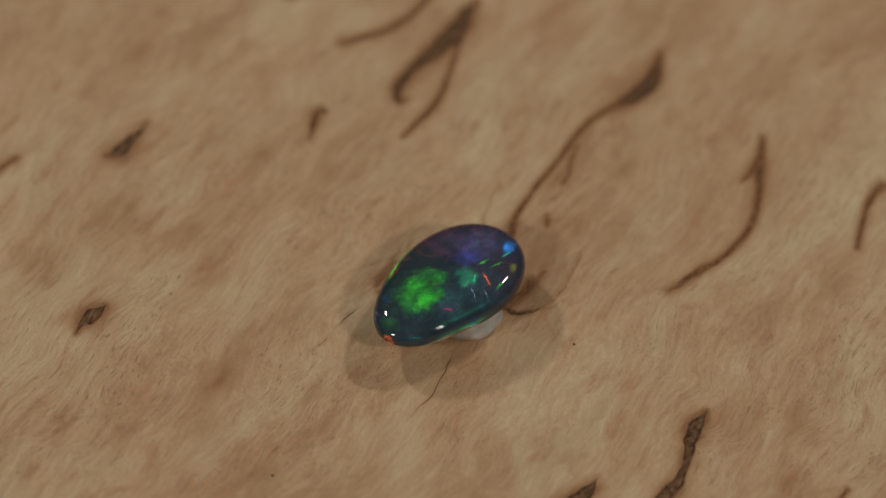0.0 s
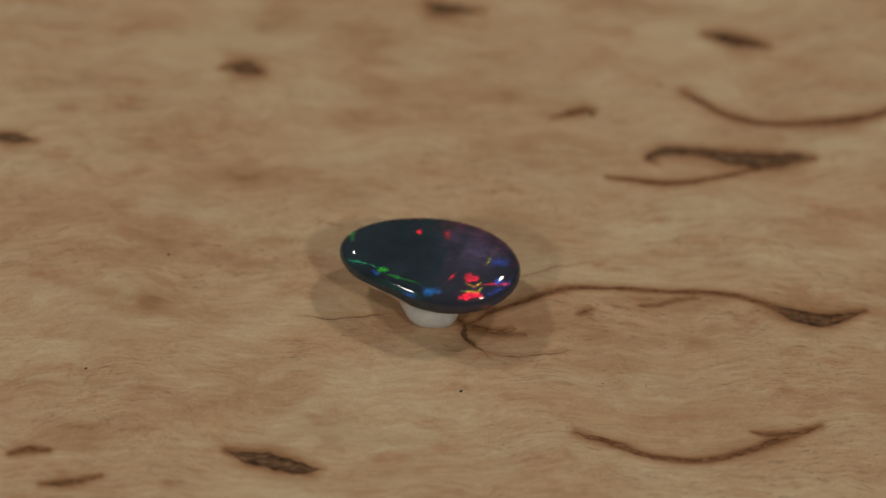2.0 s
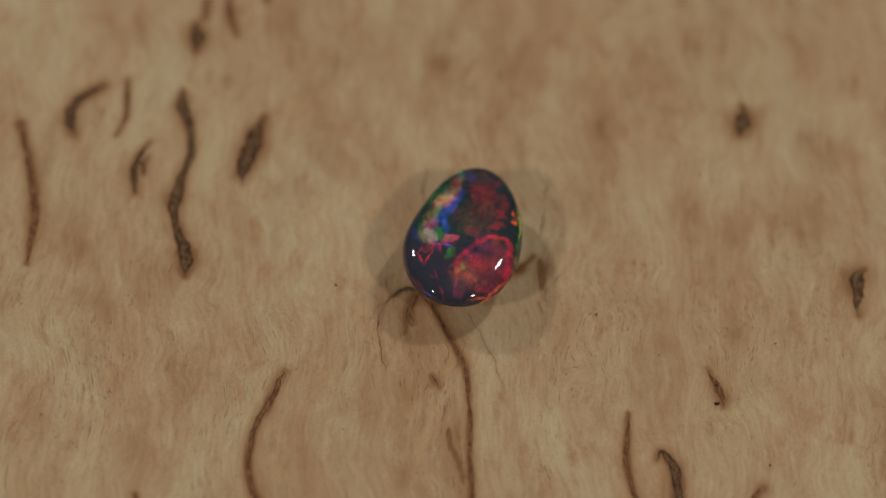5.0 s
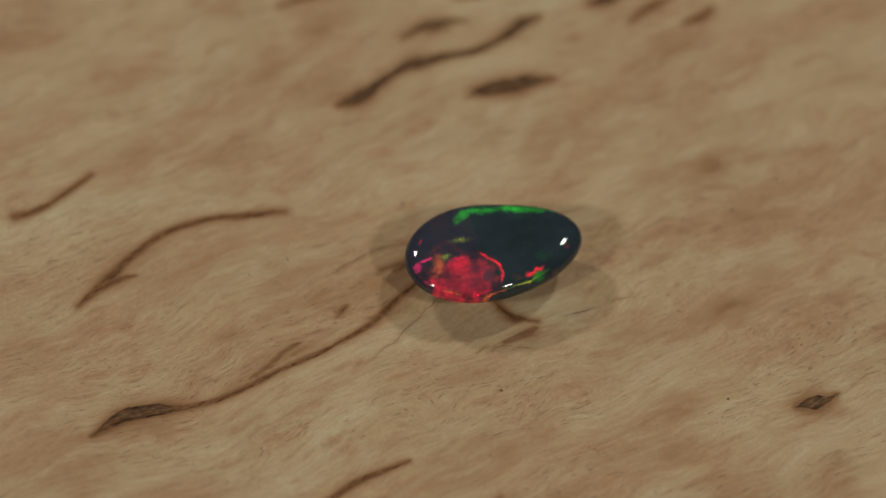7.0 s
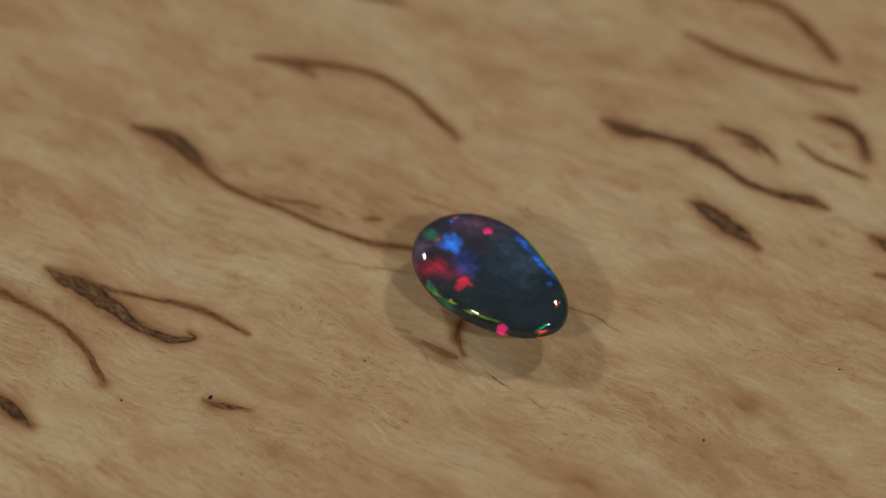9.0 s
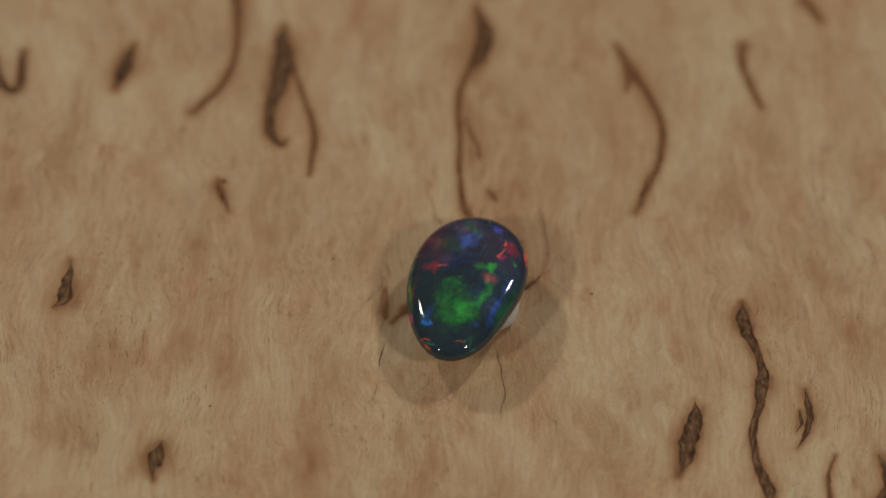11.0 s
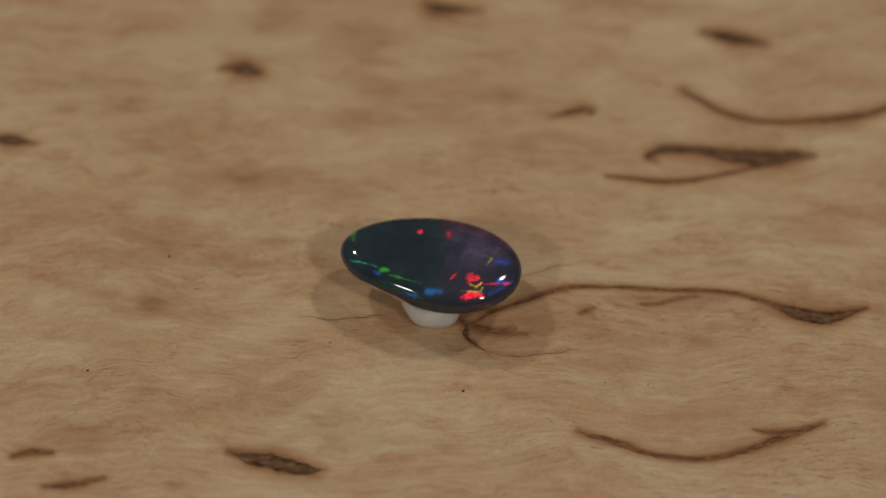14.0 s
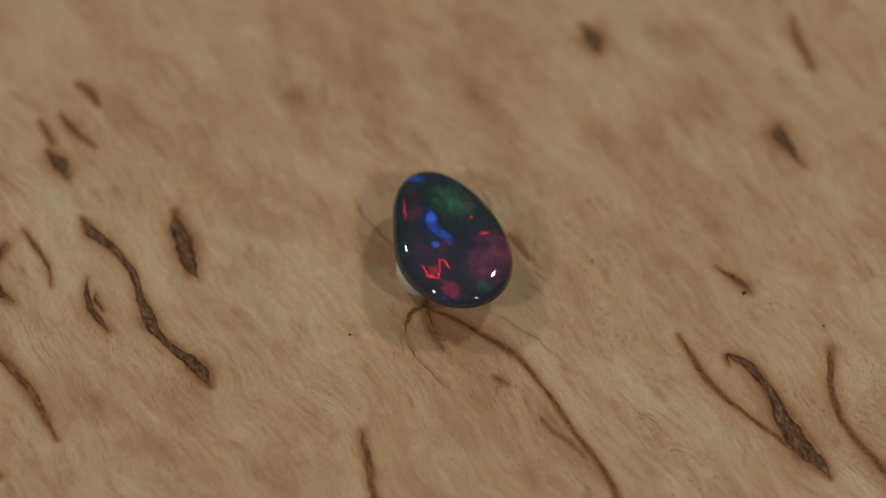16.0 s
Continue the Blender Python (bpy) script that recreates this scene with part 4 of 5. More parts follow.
pocket((-5.6, 21.7, 0.23), (-6.3, 21.3, 0.46), (-6.4, 23.0, 0.74), (-5.5, 25.3, 0.65), (-3.5, 27.9, 1.20), (-1.9, 30.1, 1.66), (-0.6, 32.9, 0.92), (0.2, 34.2, 0.14))
pocket((-24.3, 42.2, 0.55), (-25.0, 38.0, 0.65), (-23.9, 36.8, 0.65), (-21.7, 40.6, 0.46))
pocket((6.5, -24.3, 0.28), (7.8, -23.0, 1.02), (9.1, -21.5, 1.39), (10.8, -19.6, 1.02), (11.4, -18.3, 0.23))
pocket((11.4, -30.1, 0.23), (12.1, -28.5, 0.92), (12.6, -26.1, 0.65), (13.7, -23.5, 0.55), (15.7, -21.0, 0.65), (17.2, -19.2, 1.11), (18.0, -17.3, 0.55), (18.6, -15.0, 0.83), (19.1, -12.7, 1.11), (20.0, -11.1, 0.23))
pocket((16.3, -26.0, 0.23), (18.1, -24.7, 0.46), (19.2, -23.0, 0.55), (19.9, -21.1, 0.28))
pocket((17.1, -24.6, 0.18), (18.0, -23.8, 0.46), (18.5, -22.8, 0.28))
pocket((17.2, -33.7, 0.55), (19.7, -33.1, 0.74), (21.2, -31.8, 0.92), (21.8, -29.4, 0.55))
pocket((7.0, -37.0, 0.28), (7.6, -35.3, 1.20), (8.4, -33.8, 0.37))
pocket((-30.7, -7.3, 0.14), (-30.3, -6.4, 0.69), (-29.8, -5.6, 1.25), (-29.1, -4.7, 1.02), (-28.5, -4.1, 0.18))
pocket((-30.8, 12.7, 0.18), (-29.8, 13.1, 1.20), (-28.8, 14.3, 0.92), (-27.5, 16.7, 0.28))
pocket((-32.8, -28.1, 0.28), (-31.5, -26.4, 1.02), (-30.3, -24.7, 0.28))
pocket((-12.8, 37.3, 0.28), (-14.7, 35.0, 1.02), (-16.5, 33.0, 0.46))
vein((3.5, -1.2, 0.46), (3.4, 1.0, 0.37), (3.7, 4.0, 0.32), (4.1, 7.5, 0.32), (5.4, 10.9, 0.32), (7.6, 15.1, 0.32), (9.9, 19.7, 0.37), (12.2, 22.3, 0.55), (13.9, 23.7, 1.20), (15.4, 25.5, 1.20), (16.3, 28.8, 0.18))
vein((-0.6, 32.3, 0.37), (-1.5, 28.3, 0.37), (-2.3, 24.3, 0.37), (-3.1, 21.3, 0.42), (-4.7, 18.6, 0.37), (-5.8, 16.8, 0.14))
vein((-11.5, 27.8, 0.65), (-7.6, 30.2, 0.46), (-4.7, 33.6, 0.42), (-2.2, 39.4, 0.74), (-1.2, 46.3, 0.46))
vein((15.1, -33.4, 0.28), (16.1, -31.3, 0.32), (17.1, -29.4, 0.32), (18.7, -27.8, 0.18))
vein((3.1, -38.5, 0.28), (3.9, -36.5, 0.55), (4.4, -34.1, 0.28))
vein((-0.7, -39.5, 0.28), (-0.5, -38.0, 0.55), (0.3, -36.7, 0.28))
vein((4.7, -39.5, 0.28), (6.0, -37.2, 0.37))
vein((36.2, -19.7, 0.37), (35.8, -24.3, 0.74), (34.3, -27.2, 0.74), (31.9, -29.2, 0.74), (29.0, -31.1, 0.55))
vein((25.3, -32.7, 0.55), (26.6, -27.6, 0.55), (28.3, -22.7, 0.65), (30.9, -18.2, 0.28))
vein((17.0, 1.2, 0.46), (19.1, 3.2, 0.55), (21.9, 5.7, 0.46), (23.8, 8.8, 0.42), (24.5, 12.1, 0.46), (24.7, 15.5, 0.65), (25.0, 19.0, 0.28))
vein((32.6, 7.0, 0.23), (33.2, 10.1, 0.37), (34.0, 12.6, 0.37), (35.0, 14.2, 0.65))
vein((42.8, 16.7, 0.74), (42.8, 13.5, 0.46))
vein((38.6, 25.0, 0.46), (38.0, 21.6, 0.37))
vein((-42.7, 7.4, 0.28), (-40.4, 9.2, 0.37), (-38.0, 12.0, 0.28))
vein((-12.8, 19.8, 0.18), (-13.2, 18.7, 0.74), (-13.6, 15.9, 0.23))
vein((23.1, 13.8, 0.18), (23.9, 14.9, 0.42), (24.5, 16.5, 0.37))
vein((6.8, 7.0, 0.14), (6.8, 7.7, 0.42), (6.8, 8.4, 0.14))
pocket((12.2, 22.3, 0.55), (13.9, 23.7, 1.20), (15.4, 25.5, 1.20), (16.3, 28.8, 0.18))
wash((3.3, -1.4, 0.37), (4.8, -0.4, 0.83), (5.8, 0.8, 0.55), (6.7, 2.2, 0.18))
wash((-2.9, -0.4, 0.37), (-4.3, -0.0, 0.46), (-5.7, -0.2, 0.28), (-6.9, -0.7, 0.18))
wash((-5.7, 2.8, 0.14), (-6.6, 1.1, 0.46), (-7.0, -0.1, 0.14))
wash((8.0, 12.3, 0.14), (8.5, 13.5, 0.23), (8.7, 15.3, 0.23), (9.2, 17.1, 0.14))
crack((-2.9, -0.4, 0.37), (-4.3, -0.0, 0.46), (-5.7, -0.2, 0.28), (-6.9, -0.7, 0.18))
crack((-0.4, -6.2, 0.14), (-1.2, -9.2, 0.18), (-2.4, -11.8, 0.18), (-3.5, -13.1, 0.09))
crack((0.9, 1.3, 0.18), (1.2, 3.4, 0.18), (1.3, 5.1, 0.18), (1.4, 6.8, 0.18), (1.7, 8.5, 0.14), (2.2, 10.5, 0.09), wide=0.28)
crack((2.9, -1.4, 0.37), (3.9, -1.9, 0.46), (4.9, -2.0, 0.32), (5.8, -1.8, 0.14), wide=0.7)
crack((4.5, -0.6, 0.18), (5.3, -0.0, 0.42), (5.8, 0.9, 0.32), (6.2, 1.6, 0.14), wide=0.4)
wash((3.1, -1.7, 0.28), (4.4, -0.9, 0.74), (5.3, 0.4, 0.64), (5.7, 1.7, 0.18))
crack((5.5, 0.6, 0.14), (5.7, 1.1, 0.32), (5.7, 1.9, 0.09), wide=1.0)
wash((2.2, -1.9, 0.37), (3.3, -1.7, 0.41), (4.5, -2.0, 0.37), (5.7, -1.9, 0.23))
crack((2.2, -1.9, 0.18), (3.3, -1.7, 0.37), (4.5, -2.1, 0.32), (5.5, -2.0, 0.23), (6.4, -1.6, 0.14), (7.5, -1.2, 0.05), wide=1.0)
wash((6.3, -1.6, 0.09), (7.9, 0.1, 0.14), (9.0, 2.6, 0.14), (9.4, 4.4, 0.09), halo=0.4)
wash((-2.7, -0.4, 0.37), (-4.2, 0.1, 0.64), (-5.2, 0.2, 0.55), (-6.0, -0.3, 0.18))
crack((-8.0, 7.6, 0.11), (-8.2, 7.1, 0.09), wide=0.8)
crack((-4.5, 5.1, 0.11), (-4.9, 3.7, 0.09), wide=0.8)
crack((-5.5, 3.2, 0.09), (-5.9, 2.0, 0.18), (-6.4, 0.9, 0.09), wide=0.8)
crack((-6.2, 1.2, 0.11), (-7.0, 0.3, 0.09), wide=0.8)
crack((-8.3, -2.3, 0.09), (-9.3, -3.6, 0.18), (-10.1, -4.8, 0.09), wide=0.8)
crack((-10.6, -5.7, 0.11), (-11.8, -7.2, 0.09), wide=0.8)
crack((-7.5, 1.7, 0.11), (-7.8, 1.0, 0.09), wide=0.8)
crack((-6.1, 5.4, 0.11), (-6.4, 4.7, 0.09), wide=0.8)
crack((-10.6, 3.8, 0.11), (-10.8, 3.1, 0.09), wide=0.8)
crack((-3.2, 4.6, 0.14), (-3.6, 4.2, 0.14), wide=0.8)
crack((-5.4, 3.7, 0.14), (-6.4, 2.7, 0.14), wide=0.8)
crack((-6.9, 2.7, 0.14), (-8.0, 2.0, 0.14), wide=0.8)
crack((-6.7, 1.3, 0.14), (-7.6, 0.7, 0.14), wide=0.8)
crack((3.9, -2.1, 0.18), (5.4, -1.8, 0.18), (7.1, -1.1, 0.18), wide=0.45)
crack((7.1, -1.1, 0.18), (8.4, 0.8, 0.18), (9.2, 3.1, 0.18), (10.0, 5.4, 0.18), wide=0.45)
vein((3.0, -1.6, 0.23), (4.2, -0.8, 0.51), (5.1, -0.0, 0.60), (5.4, 0.8, 0.41), (5.4, 1.6, 0.14), wide=0.8)
vein((-2.5, -0.4, 0.28), (-3.9, -0.0, 0.46), (-5.0, 0.2, 0.41), (-5.9, -0.2, 0.14), wide=0.8)

STAINS = []   # x, y, half-length along the grain, half-width, strength


def stain(x, y, along, across, strength):
    STAINS.append((x, y, along, across, strength))


stain(-22.5, 4.8, 2.4, 1.4, 0.42)
stain(-19.4, -10.9, 2.4, 1.4, 0.42)
stain(-33.7, -0.9, 2.4, 1.4, 0.42)
stain(27.4, -11.3, 2.4, 1.4, 0.42)
stain(-29.3, 25.0, 1.8, 1.0, 0.42)
stain(-15.3, -21.0, 2.7, 1.6, 0.42)
stain(-12.6, -25.9, 1.8, 1.0, 0.42)
stain(-20.5, -0.3, 1.8, 1.0, 0.42)
stain(-28.9, 6.6, 3.6, 2.1, 0.42)
stain(-11.3, -11.2, 1.2, 0.7, 0.42)
stain(-13.6, -3.4, 3.0, 1.7, 0.42)
stain(-0.1, -34.1, 2.4, 1.4, 0.42)
stain(-2.4, -27.0, 1.2, 0.7, 0.42)
stain(-17.5, 14.0, 1.8, 1.0, 0.42)
stain(-15.6, -21.3, 2.1, 1.2, 0.42)
stain(-10.4, -23.5, 3.6, 2.1, 0.42)
stain(13.3, 14.8, 1.8, 1.0, 0.42)
stain(-18.6, -10.5, 2.4, 1.4, 0.42)
stain(-9.1, 15.1, 3.6, 2.1, 0.42)
stain(6.5, 3.9, 6.1, 1.7, 0.30)
stain(8.7, 15.3, 3.6, 0.9, 0.30)
stain(13.0, 16.7, 2.5, 0.9, 0.30)
stain(17.1, 2.9, 2.0, 0.7, 0.35)
stain(5.6, -5.3, 3.0, 1.2, 0.15)
stain(13.0, 6.7, 4.6, 2.9, 0.25)
stain(26.1, 25.3, 3.0, 2.9, 0.25)
stain(18.3, 33.7, 4.1, 1.7, 0.25)
stain(-9.1, 14.7, 5.1, 2.3, 0.30)
stain(3.1, -18.6, 4.1, 2.9, 0.25)
stain(-27.1, -12.9, 3.0, 1.7, 0.25)
stain(-34.6, 0.1, 3.0, 2.3, 0.35)
stain(14.1, -13.4, 3.6, 1.4, 0.20)
stain(28.9, -11.2, 3.0, 1.4, 0.30)
stain(-35.3, -0.3, 3.0, 1.4, 0.30)
stain(-18.9, -10.9, 2.0, 0.9, 0.35)
stain(7.3, 21.7, 2.5, 0.7, 0.25)
stain(-10.8, 13.8, 5.1, 1.4, 0.35)
stain(-22.3, 13.9, 4.1, 0.9, 0.25)
stain(-15.3, -20.9, 2.5, 0.7, 0.30)
stain(-14.1, -27.5, 2.5, 0.7, 0.30)
stain(15.5, 33.3, 6.1, 1.7, 0.30)
stain(2.5, -21.2, 4.1, 1.4, 0.25)
stain(-31.3, -15.2, 2.5, 0.6, 0.30)
stain(-15.5, -21.0, 2.8, 0.8, 0.45)
stain(-13.1, -25.8, 1.8, 0.7, 0.35)
stain(-11.6, -11.8, 3.0, 0.5, 0.40)
stain(-10.1, 14.3, 6.1, 0.8, 0.30)
stain(-19.3, 7.0, 3.0, 0.7, 0.25)
stain(-21.6, 0.1, 2.0, 0.6, 0.30)
stain(-16.9, 13.9, 3.0, 0.5, 0.25)
stain(-1.9, -26.8, 2.5, 0.5, 0.35)
stain(-5.2, -33.1, 3.0, 0.5, 0.30)
stain(0.4, -33.3, 2.5, 0.7, 0.35)
stain(10.0, 8.1, 5.6, 1.0, 0.30)
stain(10.7, -13.2, 4.1, 0.7, 0.20)
stain(-10.0, -22.2, 4.1, 1.2, 0.20)
stain(7.4, 22.0, 0.8, 0.5, 0.40)
stain(-10.4, -23.8, 3.0, 1.7, 0.30)
stain(-19.8, -15.5, 2.5, 1.7, 0.25)
stain(30.0, -7.5, 2.0, 0.9, 0.30)
stain(26.2, -18.0, 2.0, 1.4, 0.30)
stain(8.5, -16.7, 3.0, 2.3, 0.30)
stain(22.0, -12.1, 2.5, 2.3, 0.25)
stain(18.4, 9.6, 4.6, 2.6, 0.22)
stain(8.8, 13.4, 2.5, 1.0, 0.35)
stain(-17.3, -6.1, 2.0, 0.6, 0.30)
stain(-26.4, -17.8, 2.5, 0.9, 0.30)
stain(-21.3, -0.4, 2.0, 0.9, 0.20)
stain(-30.9, -11.6, 3.0, 1.2, 0.20)
stain(36.4, -2.9, 2.0, 0.9, 0.30)
stain(23.4, 14.4, 3.0, 1.2, 0.35)
stain(8.9, 29.7, 3.0, 0.5, 0.30)
stain(7.8, 13.5, 3.6, 0.5, 0.35)
stain(-4.8, 7.4, 3.0, 1.4, 0.25)
stain(-13.5, 16.8, 2.5, 0.9, 0.30)
stain(13.0, -17.8, 3.0, 1.4, 0.20)
stain(-7.3, -20.5, 6.1, 1.2, 0.25)
stain(34.1, -15.4, 5.1, 1.7, 0.20)
stain(-17.9, 12.7, 2.0, 0.6, 0.30)
stain(-24.2, 25.3, 3.0, 0.9, 0.25)
stain(-8.3, -27.8, 4.1, 1.7, 0.25)
stain(17.0, 38.9, 4.1, 1.2, 0.20)
stain(30.6, 3.1, 4.1, 1.2, 0.20)
stain(25.9, -19.8, 3.0, 1.7, 0.20)


def build_slab():
    half, step = 58.0, 0.25
    n = int(2 * half / step) + 1
    ax = np.linspace(-half, half, n)
    X, Y = np.meshgrid(ax, ax, indexing="ij")
    x, y = X.ravel(), Y.ravel()
    z = surface(x, y)
    edge = np.clip(1 - (half - np.maximum(abs(x), abs(y))) / 2.0, 0, 1)
    z = z - 1.5 * edge ** 2
    st = np.zeros_like(x)
    for name, q, halo, mat in FIGURE:
        if halo < 0.2:
            continue
        for k in range(0, len(q), 2):
            px, py, w = q[k]
            r = 0.30 + 1.35 * w
            i0, i1 = np.searchsorted(ax, [px - 2.5 * r, px + 2.5 * r])
            j0, j1 = np.searchsorted(ax, [py - 2.5 * r, py + 2.5 * r])
            d2 = (X[i0:i1, j0:j1] - px) ** 2 + (Y[i0:i1, j0:j1] - py) ** 2
            view = st.reshape(n, n)[i0:i1, j0:j1]
            np.maximum(view, halo * np.exp(-d2 / (0.62 * r) ** 2), out=view)
    u, v = x * CG + y * SG, -x * SG + y * CG
    rag = value_noise(u * 0.5, v, 0.9, 7) * 0.9 + value_noise(u * 0.4, v, 2.2, 8) * 0.7
    for sx, sy, la, lw, s in STAINS:
        su, sv = sx * CG + sy * SG, -sx * SG + sy * CG
        d = ((u - su) / la) ** 2 + ((v - sv) / lw) ** 2
        near = d < 7
        st[near] = np.maximum(st[near], s * np.exp(-d[near]) * np.clip(rag[near] + 0.2, 0, 1.2))
    # rim and underside
    idx = np.arange(n * n).reshape(n, n)
    ring = np.concatenate([idx[:-1, 0], idx[-1, :-1], idx[:0:-1, -1], idx[0, :0:-1]])
    co = np.column_stack([x, y, z])
    low = co[ring].copy()
    low[:, 2] = -16.0
    co = np.vstack([co, low]) * MM
    a, b, c, d = idx[:-1, :-1].ravel(), idx[1:, :-1].ravel(), idx[1:, 1:].ravel(), idx[:-1, 1:].ravel()
    faces = np.column_stack([a, b, c, d]).tolist()
    m = len(ring)
    for k in range(m):
        k2 = (k + 1) % m
        faces.append([int(ring[k]), n * n + k, n * n + k2, int(ring[k2])])
    faces.append([n * n + k for k in range(m)][::-1])
    me = bpy.data.meshes.new("burl_board")
    me.from_pydata(co.tolist(), [], faces)
    me.polygons.foreach_set("use_smooth", [True] * len(me.polygons))
    at = me.attributes.new("stain", "FLOAT", "POINT")
    at.data.foreach_set("value", np.concatenate([st, np.zeros(m)]).astype(np.float32))
    me.materials.append(WOOD)
    me.update()
    return tagged(new("burl_board", me), "pale figured birch burl board with dark curled bark veins", "board")


def ribbon(name, q, mat, parent, seed):
    """A lens-shaped filling that follows a line, its edges sunk into the wood."""
    bm = bmesh.new()
    rim = bm.verts.layers.float.new("rim")
    rows = []
    t = np.gradient(q[:, :2], axis=0)
    t /= np.linalg.norm(t, axis=1)[:, None] + 1e-9
    along = np.concatenate([[0], np.cumsum(np.hypot(*np.diff(q[:, :2], axis=0).T))])
    rag = [0.35 + 0.75 * value_noise(along, along * 0 + 9 * k, 0.9, seed + k) + 0.50 * value_noise(along, along * 0 + 5 * k, 0.25, seed + k + 40) for k in (0, 1)]
    rag = [1 + (r - 1) * np.clip(0.30 / q[:, 2], 0.28, 1.0) for r in rag]
    sway = 0.42 * (value_noise(along, along * 0, 0.8, seed + 80) - 0.5)
    for i, (px, py, w) in enumerate(q):
        taper = min(1.0, 0.12 + 0.10 * min(i, len(q) - 1 - i))
        wl, wr = 0.5 * w * taper * rag[0][i], 0.5 * w * taper * rag[1][i]
        px, py = px - t[i, 1] * sway[i] * min(w, 0.6), py + t[i, 0] * sway[i] * min(w, 0.6)
        row = []
        for s, dz, r in ((-1.12 * wl, -0.02, 2), (-0.72 * wl, 0.004, 1), (-0.35 * wl, 0.004, 0), (0.35 * wr, 0.004, 0), (0.72 * wr, 0.004, 1), (1.12 * wr, -0.02, 2)):
            v = bm.verts.new((px - t[i, 1] * s, py + t[i, 0] * s, dz + 0.006))
            v[rim] = r
            row.append(v)
        rows.append(row)
    co = np.array([v.co for row in rows for v in row])
    for v, z in zip([v for row in rows for v in row], surface(co[:, 0], co[:, 1])):
        v.co = (v.co.x * MM, v.co.y * MM, (v.co.z + z) * MM)
    for r0, r1 in zip(rows, rows[1:]):
        for k in range(5):
            bm.faces.new((r0[k], r0[k + 1], r1[k + 1], r1[k]))
    bmesh.ops.recalc_face_normals(bm, faces=bm.faces)
    if sum(f.normal.z for f in bm.faces) < 0:
        bmesh.ops.reverse_faces(bm, faces=bm.faces)
    return part(name, bm, mat, parent)


def speck(x, y, size, parent, seed):
    """A small dark crumb in a pore."""
    rng = random.Random(seed)
    bm = bmesh.new()
    bmesh.ops.create_icosphere(bm, subdivisions=2, radius=1.0)
    turn = rng.random() * 6.28
    for v in bm.verts:
        k = 1 + 0.35 * (rng.random() - 0.5)
        px, py = v.co.x * k * size * 0.5, v.co.y * k * size * 0.32
        v.co = (px * math.cos(turn) - py * math.sin(turn), px * math.sin(turn) + py * math.cos(turn), v.co.z * size * 0.15)
    for v in bm.verts:
        v.co = ((v.co.x + x) * MM, (v.co.y + y) * MM, (v.co.z + float(surface(np.array([x]), np.array([y]))[0])) * MM)
    return part("speck", bm, SPECK, parent)


# ---- the stone: an egg-shaped cabochon ----
STONE_AT = pose(-1.16 * MM, -2.488 * MM, 3.44 * MM) @ pose(0, 0, 0, 0, 0, 50.28) @ pose(0, 0, 0, 0, -0.54, 0) @ pose(0, 0, 0, -3.32, 0, 0)
LENGTH, WIDTH, EGG, DOME, BASE, FULL = 7.42, 4.72, 0.1416, 1.32, 1.0, 0.37
DENT, DENT_AT = 0.085, -0.37   # one long side is flatter


# how much deeper the girdle hangs on each side: degrees round the stone, mm
SKIRT = ((-180, 0.35), (-150, 0.40), (-125, 0.45), (-95, 0.78), (-65, 0.60), (-35, 0.32), (0, 0.10), (40, 0.0), (85, 0.25), (130, 0.60), (180, 0.35))


def stone_point(phi, e):
    c, s = abs(math.cos(e)), math.sin(e)
    rho = c ** FULL if s > 0 else c ** 0.34
    skirt = float(np.interp((math.degrees(phi) + 180) % 360 - 180, [a for a, _ in SKIRT], [d for _, d in SKIRT]))
    z = DOME * s if s > 0 else -(BASE + 0.9 * skirt) * abs(s) ** 0.9
    x = LENGTH * math.cos(phi) * rho
    flat = 1 - DENT * math.exp(-((math.cos(phi) - DENT_AT) / 0.45) ** 2) if math.sin(phi) < 0 else 1.0
    y = WIDTH * math.sin(phi) * rho * (1 + EGG * math.cos(phi)) * flat + 0.0145 * WIDTH * math.cos(phi) ** 2 * rho
    return Vector((x, y, z)) * MM


def shell(e0, e1, rings, segments, tip, bare=0.0):
    """Rings of the stone from e0 to the tip; bare lifts e0 where the rough back climbs the long flat side."""
    bm = bmesh.new()
    rows = []
    for i in range(rings):
        row = []
        for k in range(segments):
            phi = 2 * math.pi * k / segments
            side = (math.degrees(phi) + 180) % 360 - 180
            start = e0 + bare * math.exp(-((side + 118) / 26) ** 4)
            row.append(bm.verts.new(stone_point(phi, start + (e1 - start) * i / rings)))
        rows.append(row)
    top = bm.verts.new(stone_point(0, tip))
    for r0, r1 in zip(rows, rows[1:]):
        for k in range(segments):
            bm.faces.new((r0[k], r0[(k + 1) % segments], r1[(k + 1) % segments], r1[k]))
    for k in range(segments):
        bm.faces.new((rows[-1][k], rows[-1][(k + 1) % segments], top))
    bmesh.ops.recalc_face_normals(bm, faces=bm.faces)
    mid = sum((f.normal.z for f in bm.faces))
    if (mid < 0) == (tip > 0):
        bmesh.ops.reverse_faces(bm, faces=bm.faces)
    return bm


def build_opal():
    stone = part("opal", shell(-0.75, math.pi / 2 - 0.02, 64, 144, math.pi / 2, 0.62), OPAL)
    part("back", shell(-0.75, -math.pi / 2 + 0.02, 14, 144, -math.pi / 2, 0.62), POTCH, stone, "dull beige unpolished back")
    return tagged(stone, "polished egg-shaped black opal cabochon with red, green and blue fire", "gemstone")


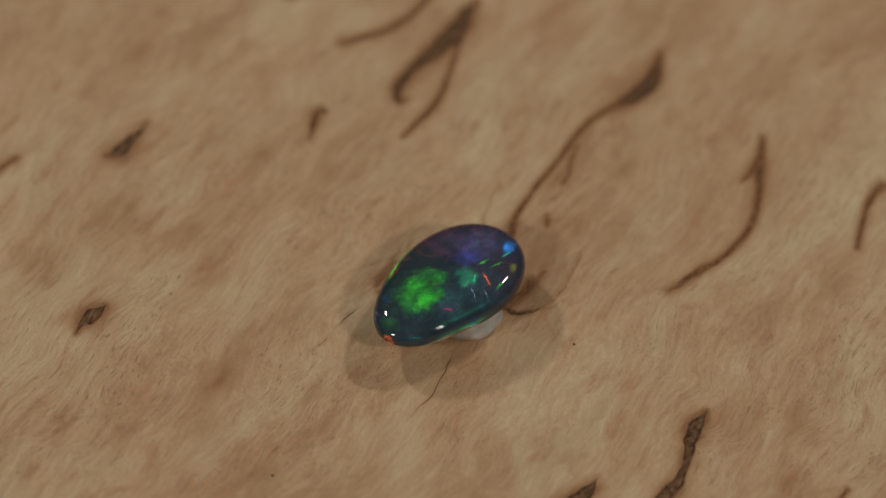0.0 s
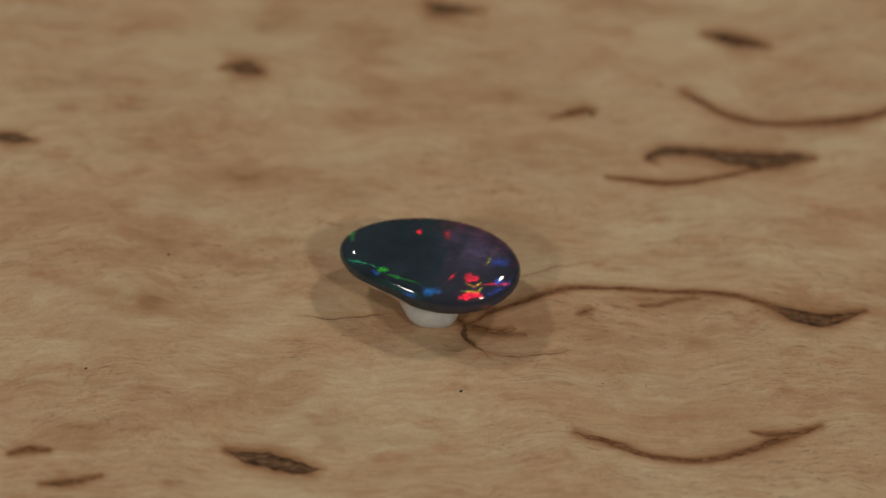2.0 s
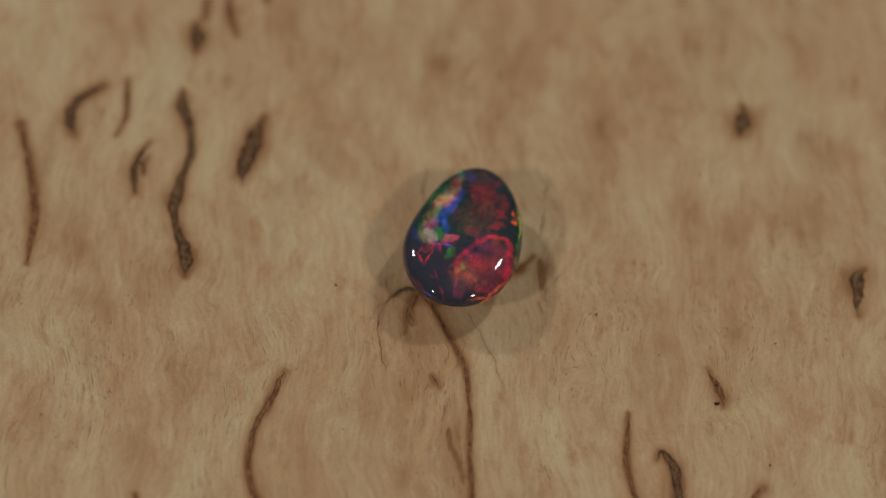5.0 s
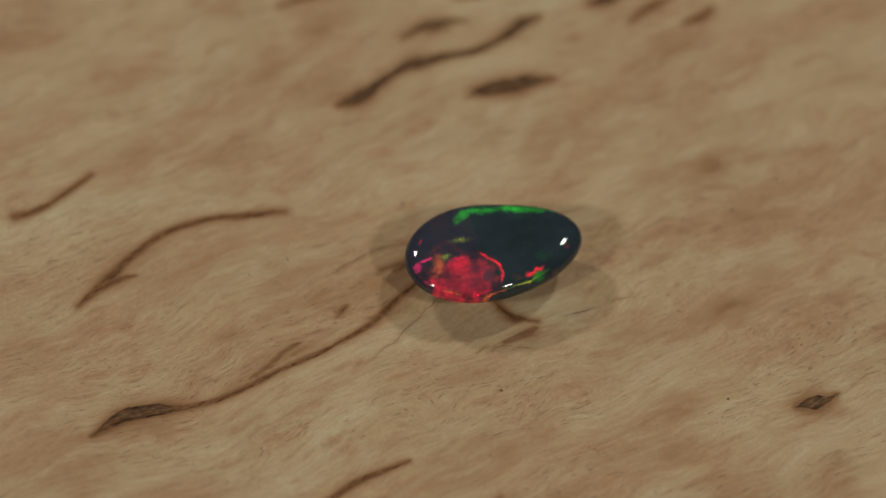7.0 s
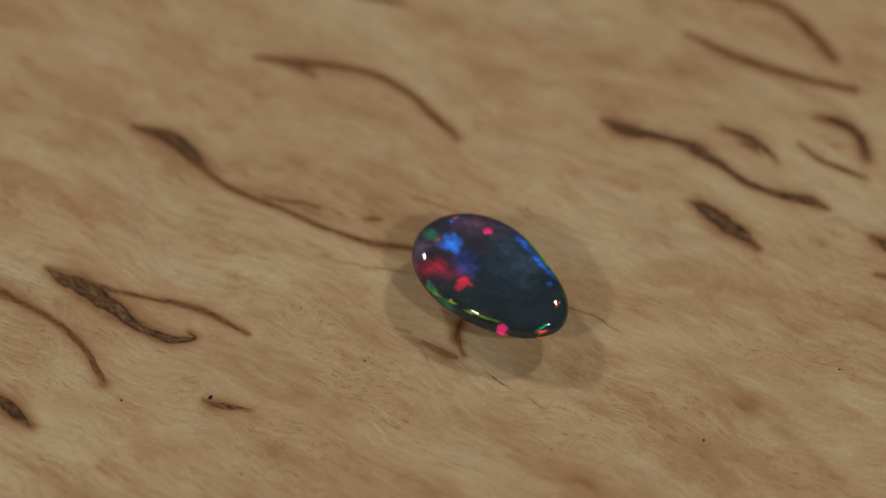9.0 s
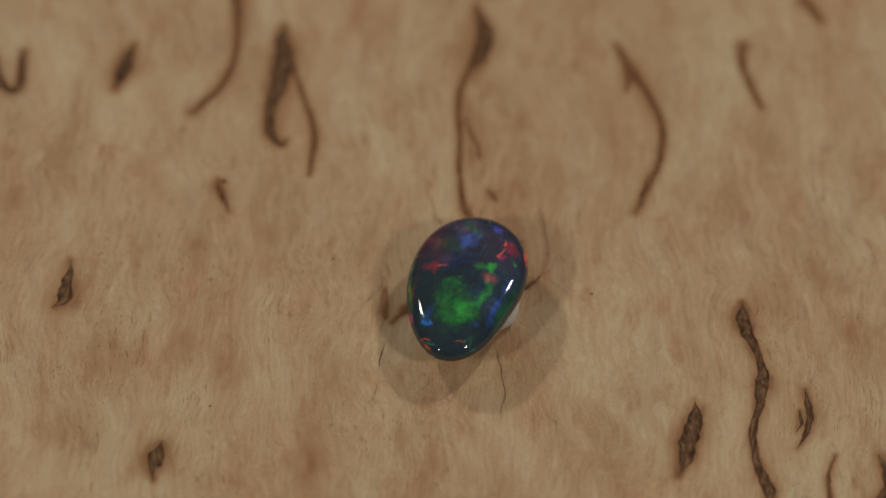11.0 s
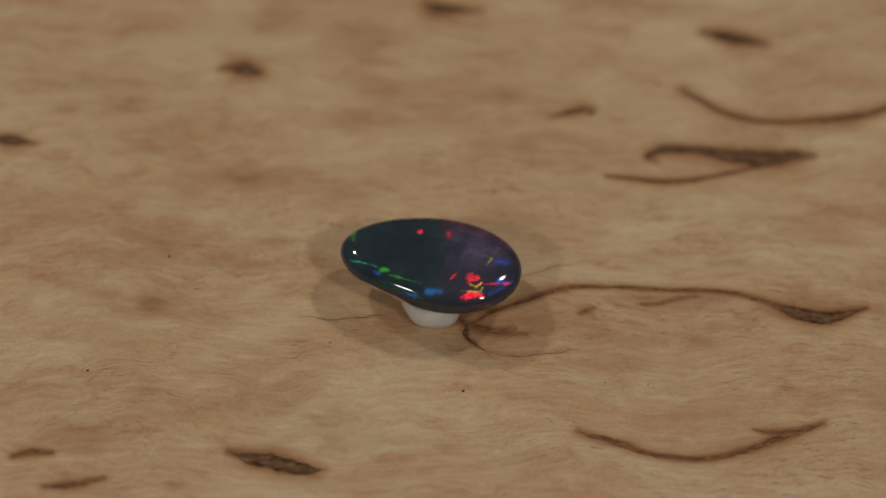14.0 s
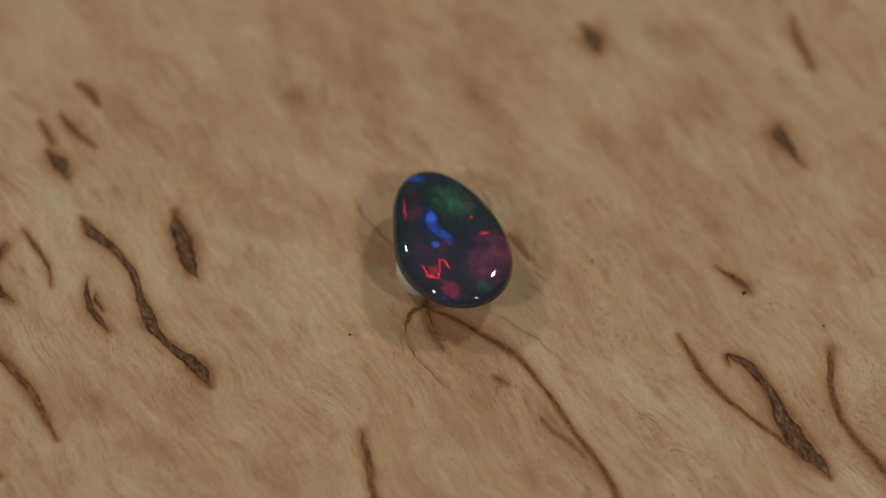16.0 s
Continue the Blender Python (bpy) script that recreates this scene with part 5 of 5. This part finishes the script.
def build_putty():
    """A pressed pat of putty between slab and stone."""
    bm = bmesh.new()
    rings, segs = 14, 48
    rng = random.Random(5)
    lump = [rng.random() for _ in range(segs)]
    rows = []
    for i in range(rings + 1):
        h = i / rings
        bulge = 2.15 + 0.45 * math.sin(math.pi * min(1, h * 1.15 + 0.08)) - 0.25 * (1 - h) ** 6
        row = []
        for k in range(segs):
            a = 2 * math.pi * k / segs
            r = bulge * (1 + 0.05 * math.sin(2 * a + 1) + 0.03 * math.sin(5 * a + 3 * h) + 0.012 * lump[k])
            row.append(bm.verts.new((r * math.cos(a) * MM, r * 0.94 * math.sin(a) * MM, (-0.08 + h * 2.75) * MM)))
        rows.append(row)
    for r0, r1 in zip(rows, rows[1:]):
        for k in range(segs):
            bm.faces.new((r0[k], r0[(k + 1) % segs], r1[(k + 1) % segs], r1[k]))
    bm.faces.new(rows[-1])
    bm.faces.new(rows[0][::-1])
    return tagged(part("putty_pat", bm, PUTTY), "small white putty pat pressed between stone and wood", "putty")


# ---- unseen table and dark screens, added and closed round the turntable to limit fill ----
block("table", (1.3, 1.3, 0.04), (0, 0, -0.0362), TABLE, "dark plain work table under the board", "table")
block("unseen_wall_north", (1.3, 0.04, 0.94), (0, 0.67, 0.4138), WALL, "unseen plain grey screen behind the board, added to limit fill light", "wall")
block("unseen_wall_south", (1.3, 0.04, 0.94), (0, -0.67, 0.4138), WALL, "unseen plain grey screen behind the camera, added to limit fill light", "wall")
block("unseen_wall_east", (0.04, 1.38, 0.94), (0.67, 0, 0.4138), WALL, "unseen plain grey screen beside the board, added to limit fill light", "wall")
block("unseen_wall_west", (0.04, 1.38, 0.94), (-0.67, 0, 0.4138), WALL, "unseen plain grey screen beside the board, added to limit fill light", "wall")
block("ceiling", (1.38, 1.38, 0.04), (0, 0, 0.9038), WALL, "unseen plain grey screen over the board, added to limit fill light", "ceiling")

slab = build_slab()
opal = build_opal()
putty = build_putty()
for number, (kind, line, halo, mat) in enumerate(FIGURE):
    if kind:
        ribbon(kind, line, mat, slab, number + 11)
speck(-13.4, 17.7, 0.30, slab, 0)
speck(-13.2, 26.3, 0.30, slab, 1)
speck(-13.9, -19.9, 0.30, slab, 2)
speck(-5.9, -30.8, 0.26, slab, 3)
speck(-10.8, 13.0, 0.15, slab, 4)
speck(-8.2, 7.3, 0.22, slab, 5)
speck(9.3, -5.0, 0.30, slab, 6)
speck(15.4, 8.5, 0.15, slab, 7)
speck(13.7, 5.5, 0.15, slab, 8)
speck(15.1, 14.9, 0.11, slab, 9)
speck(-19.9, 16.1, 0.18, slab, 10)
speck(-12.5, 19.3, 0.52, slab, 11)
speck(-23.6, -2.2, 0.22, slab, 12)


def motions():
    times = [0.25 * k for k in range(65)]
    walk(slab, [(t, turned(t)) for t in times])
    walk(opal, [(t, turned(t) @ STONE_AT) for t in times])
    walk(putty, [(t, turned(t) @ pose(0.65 * MM, -3.3 * MM, 0)) for t in times])


motions()
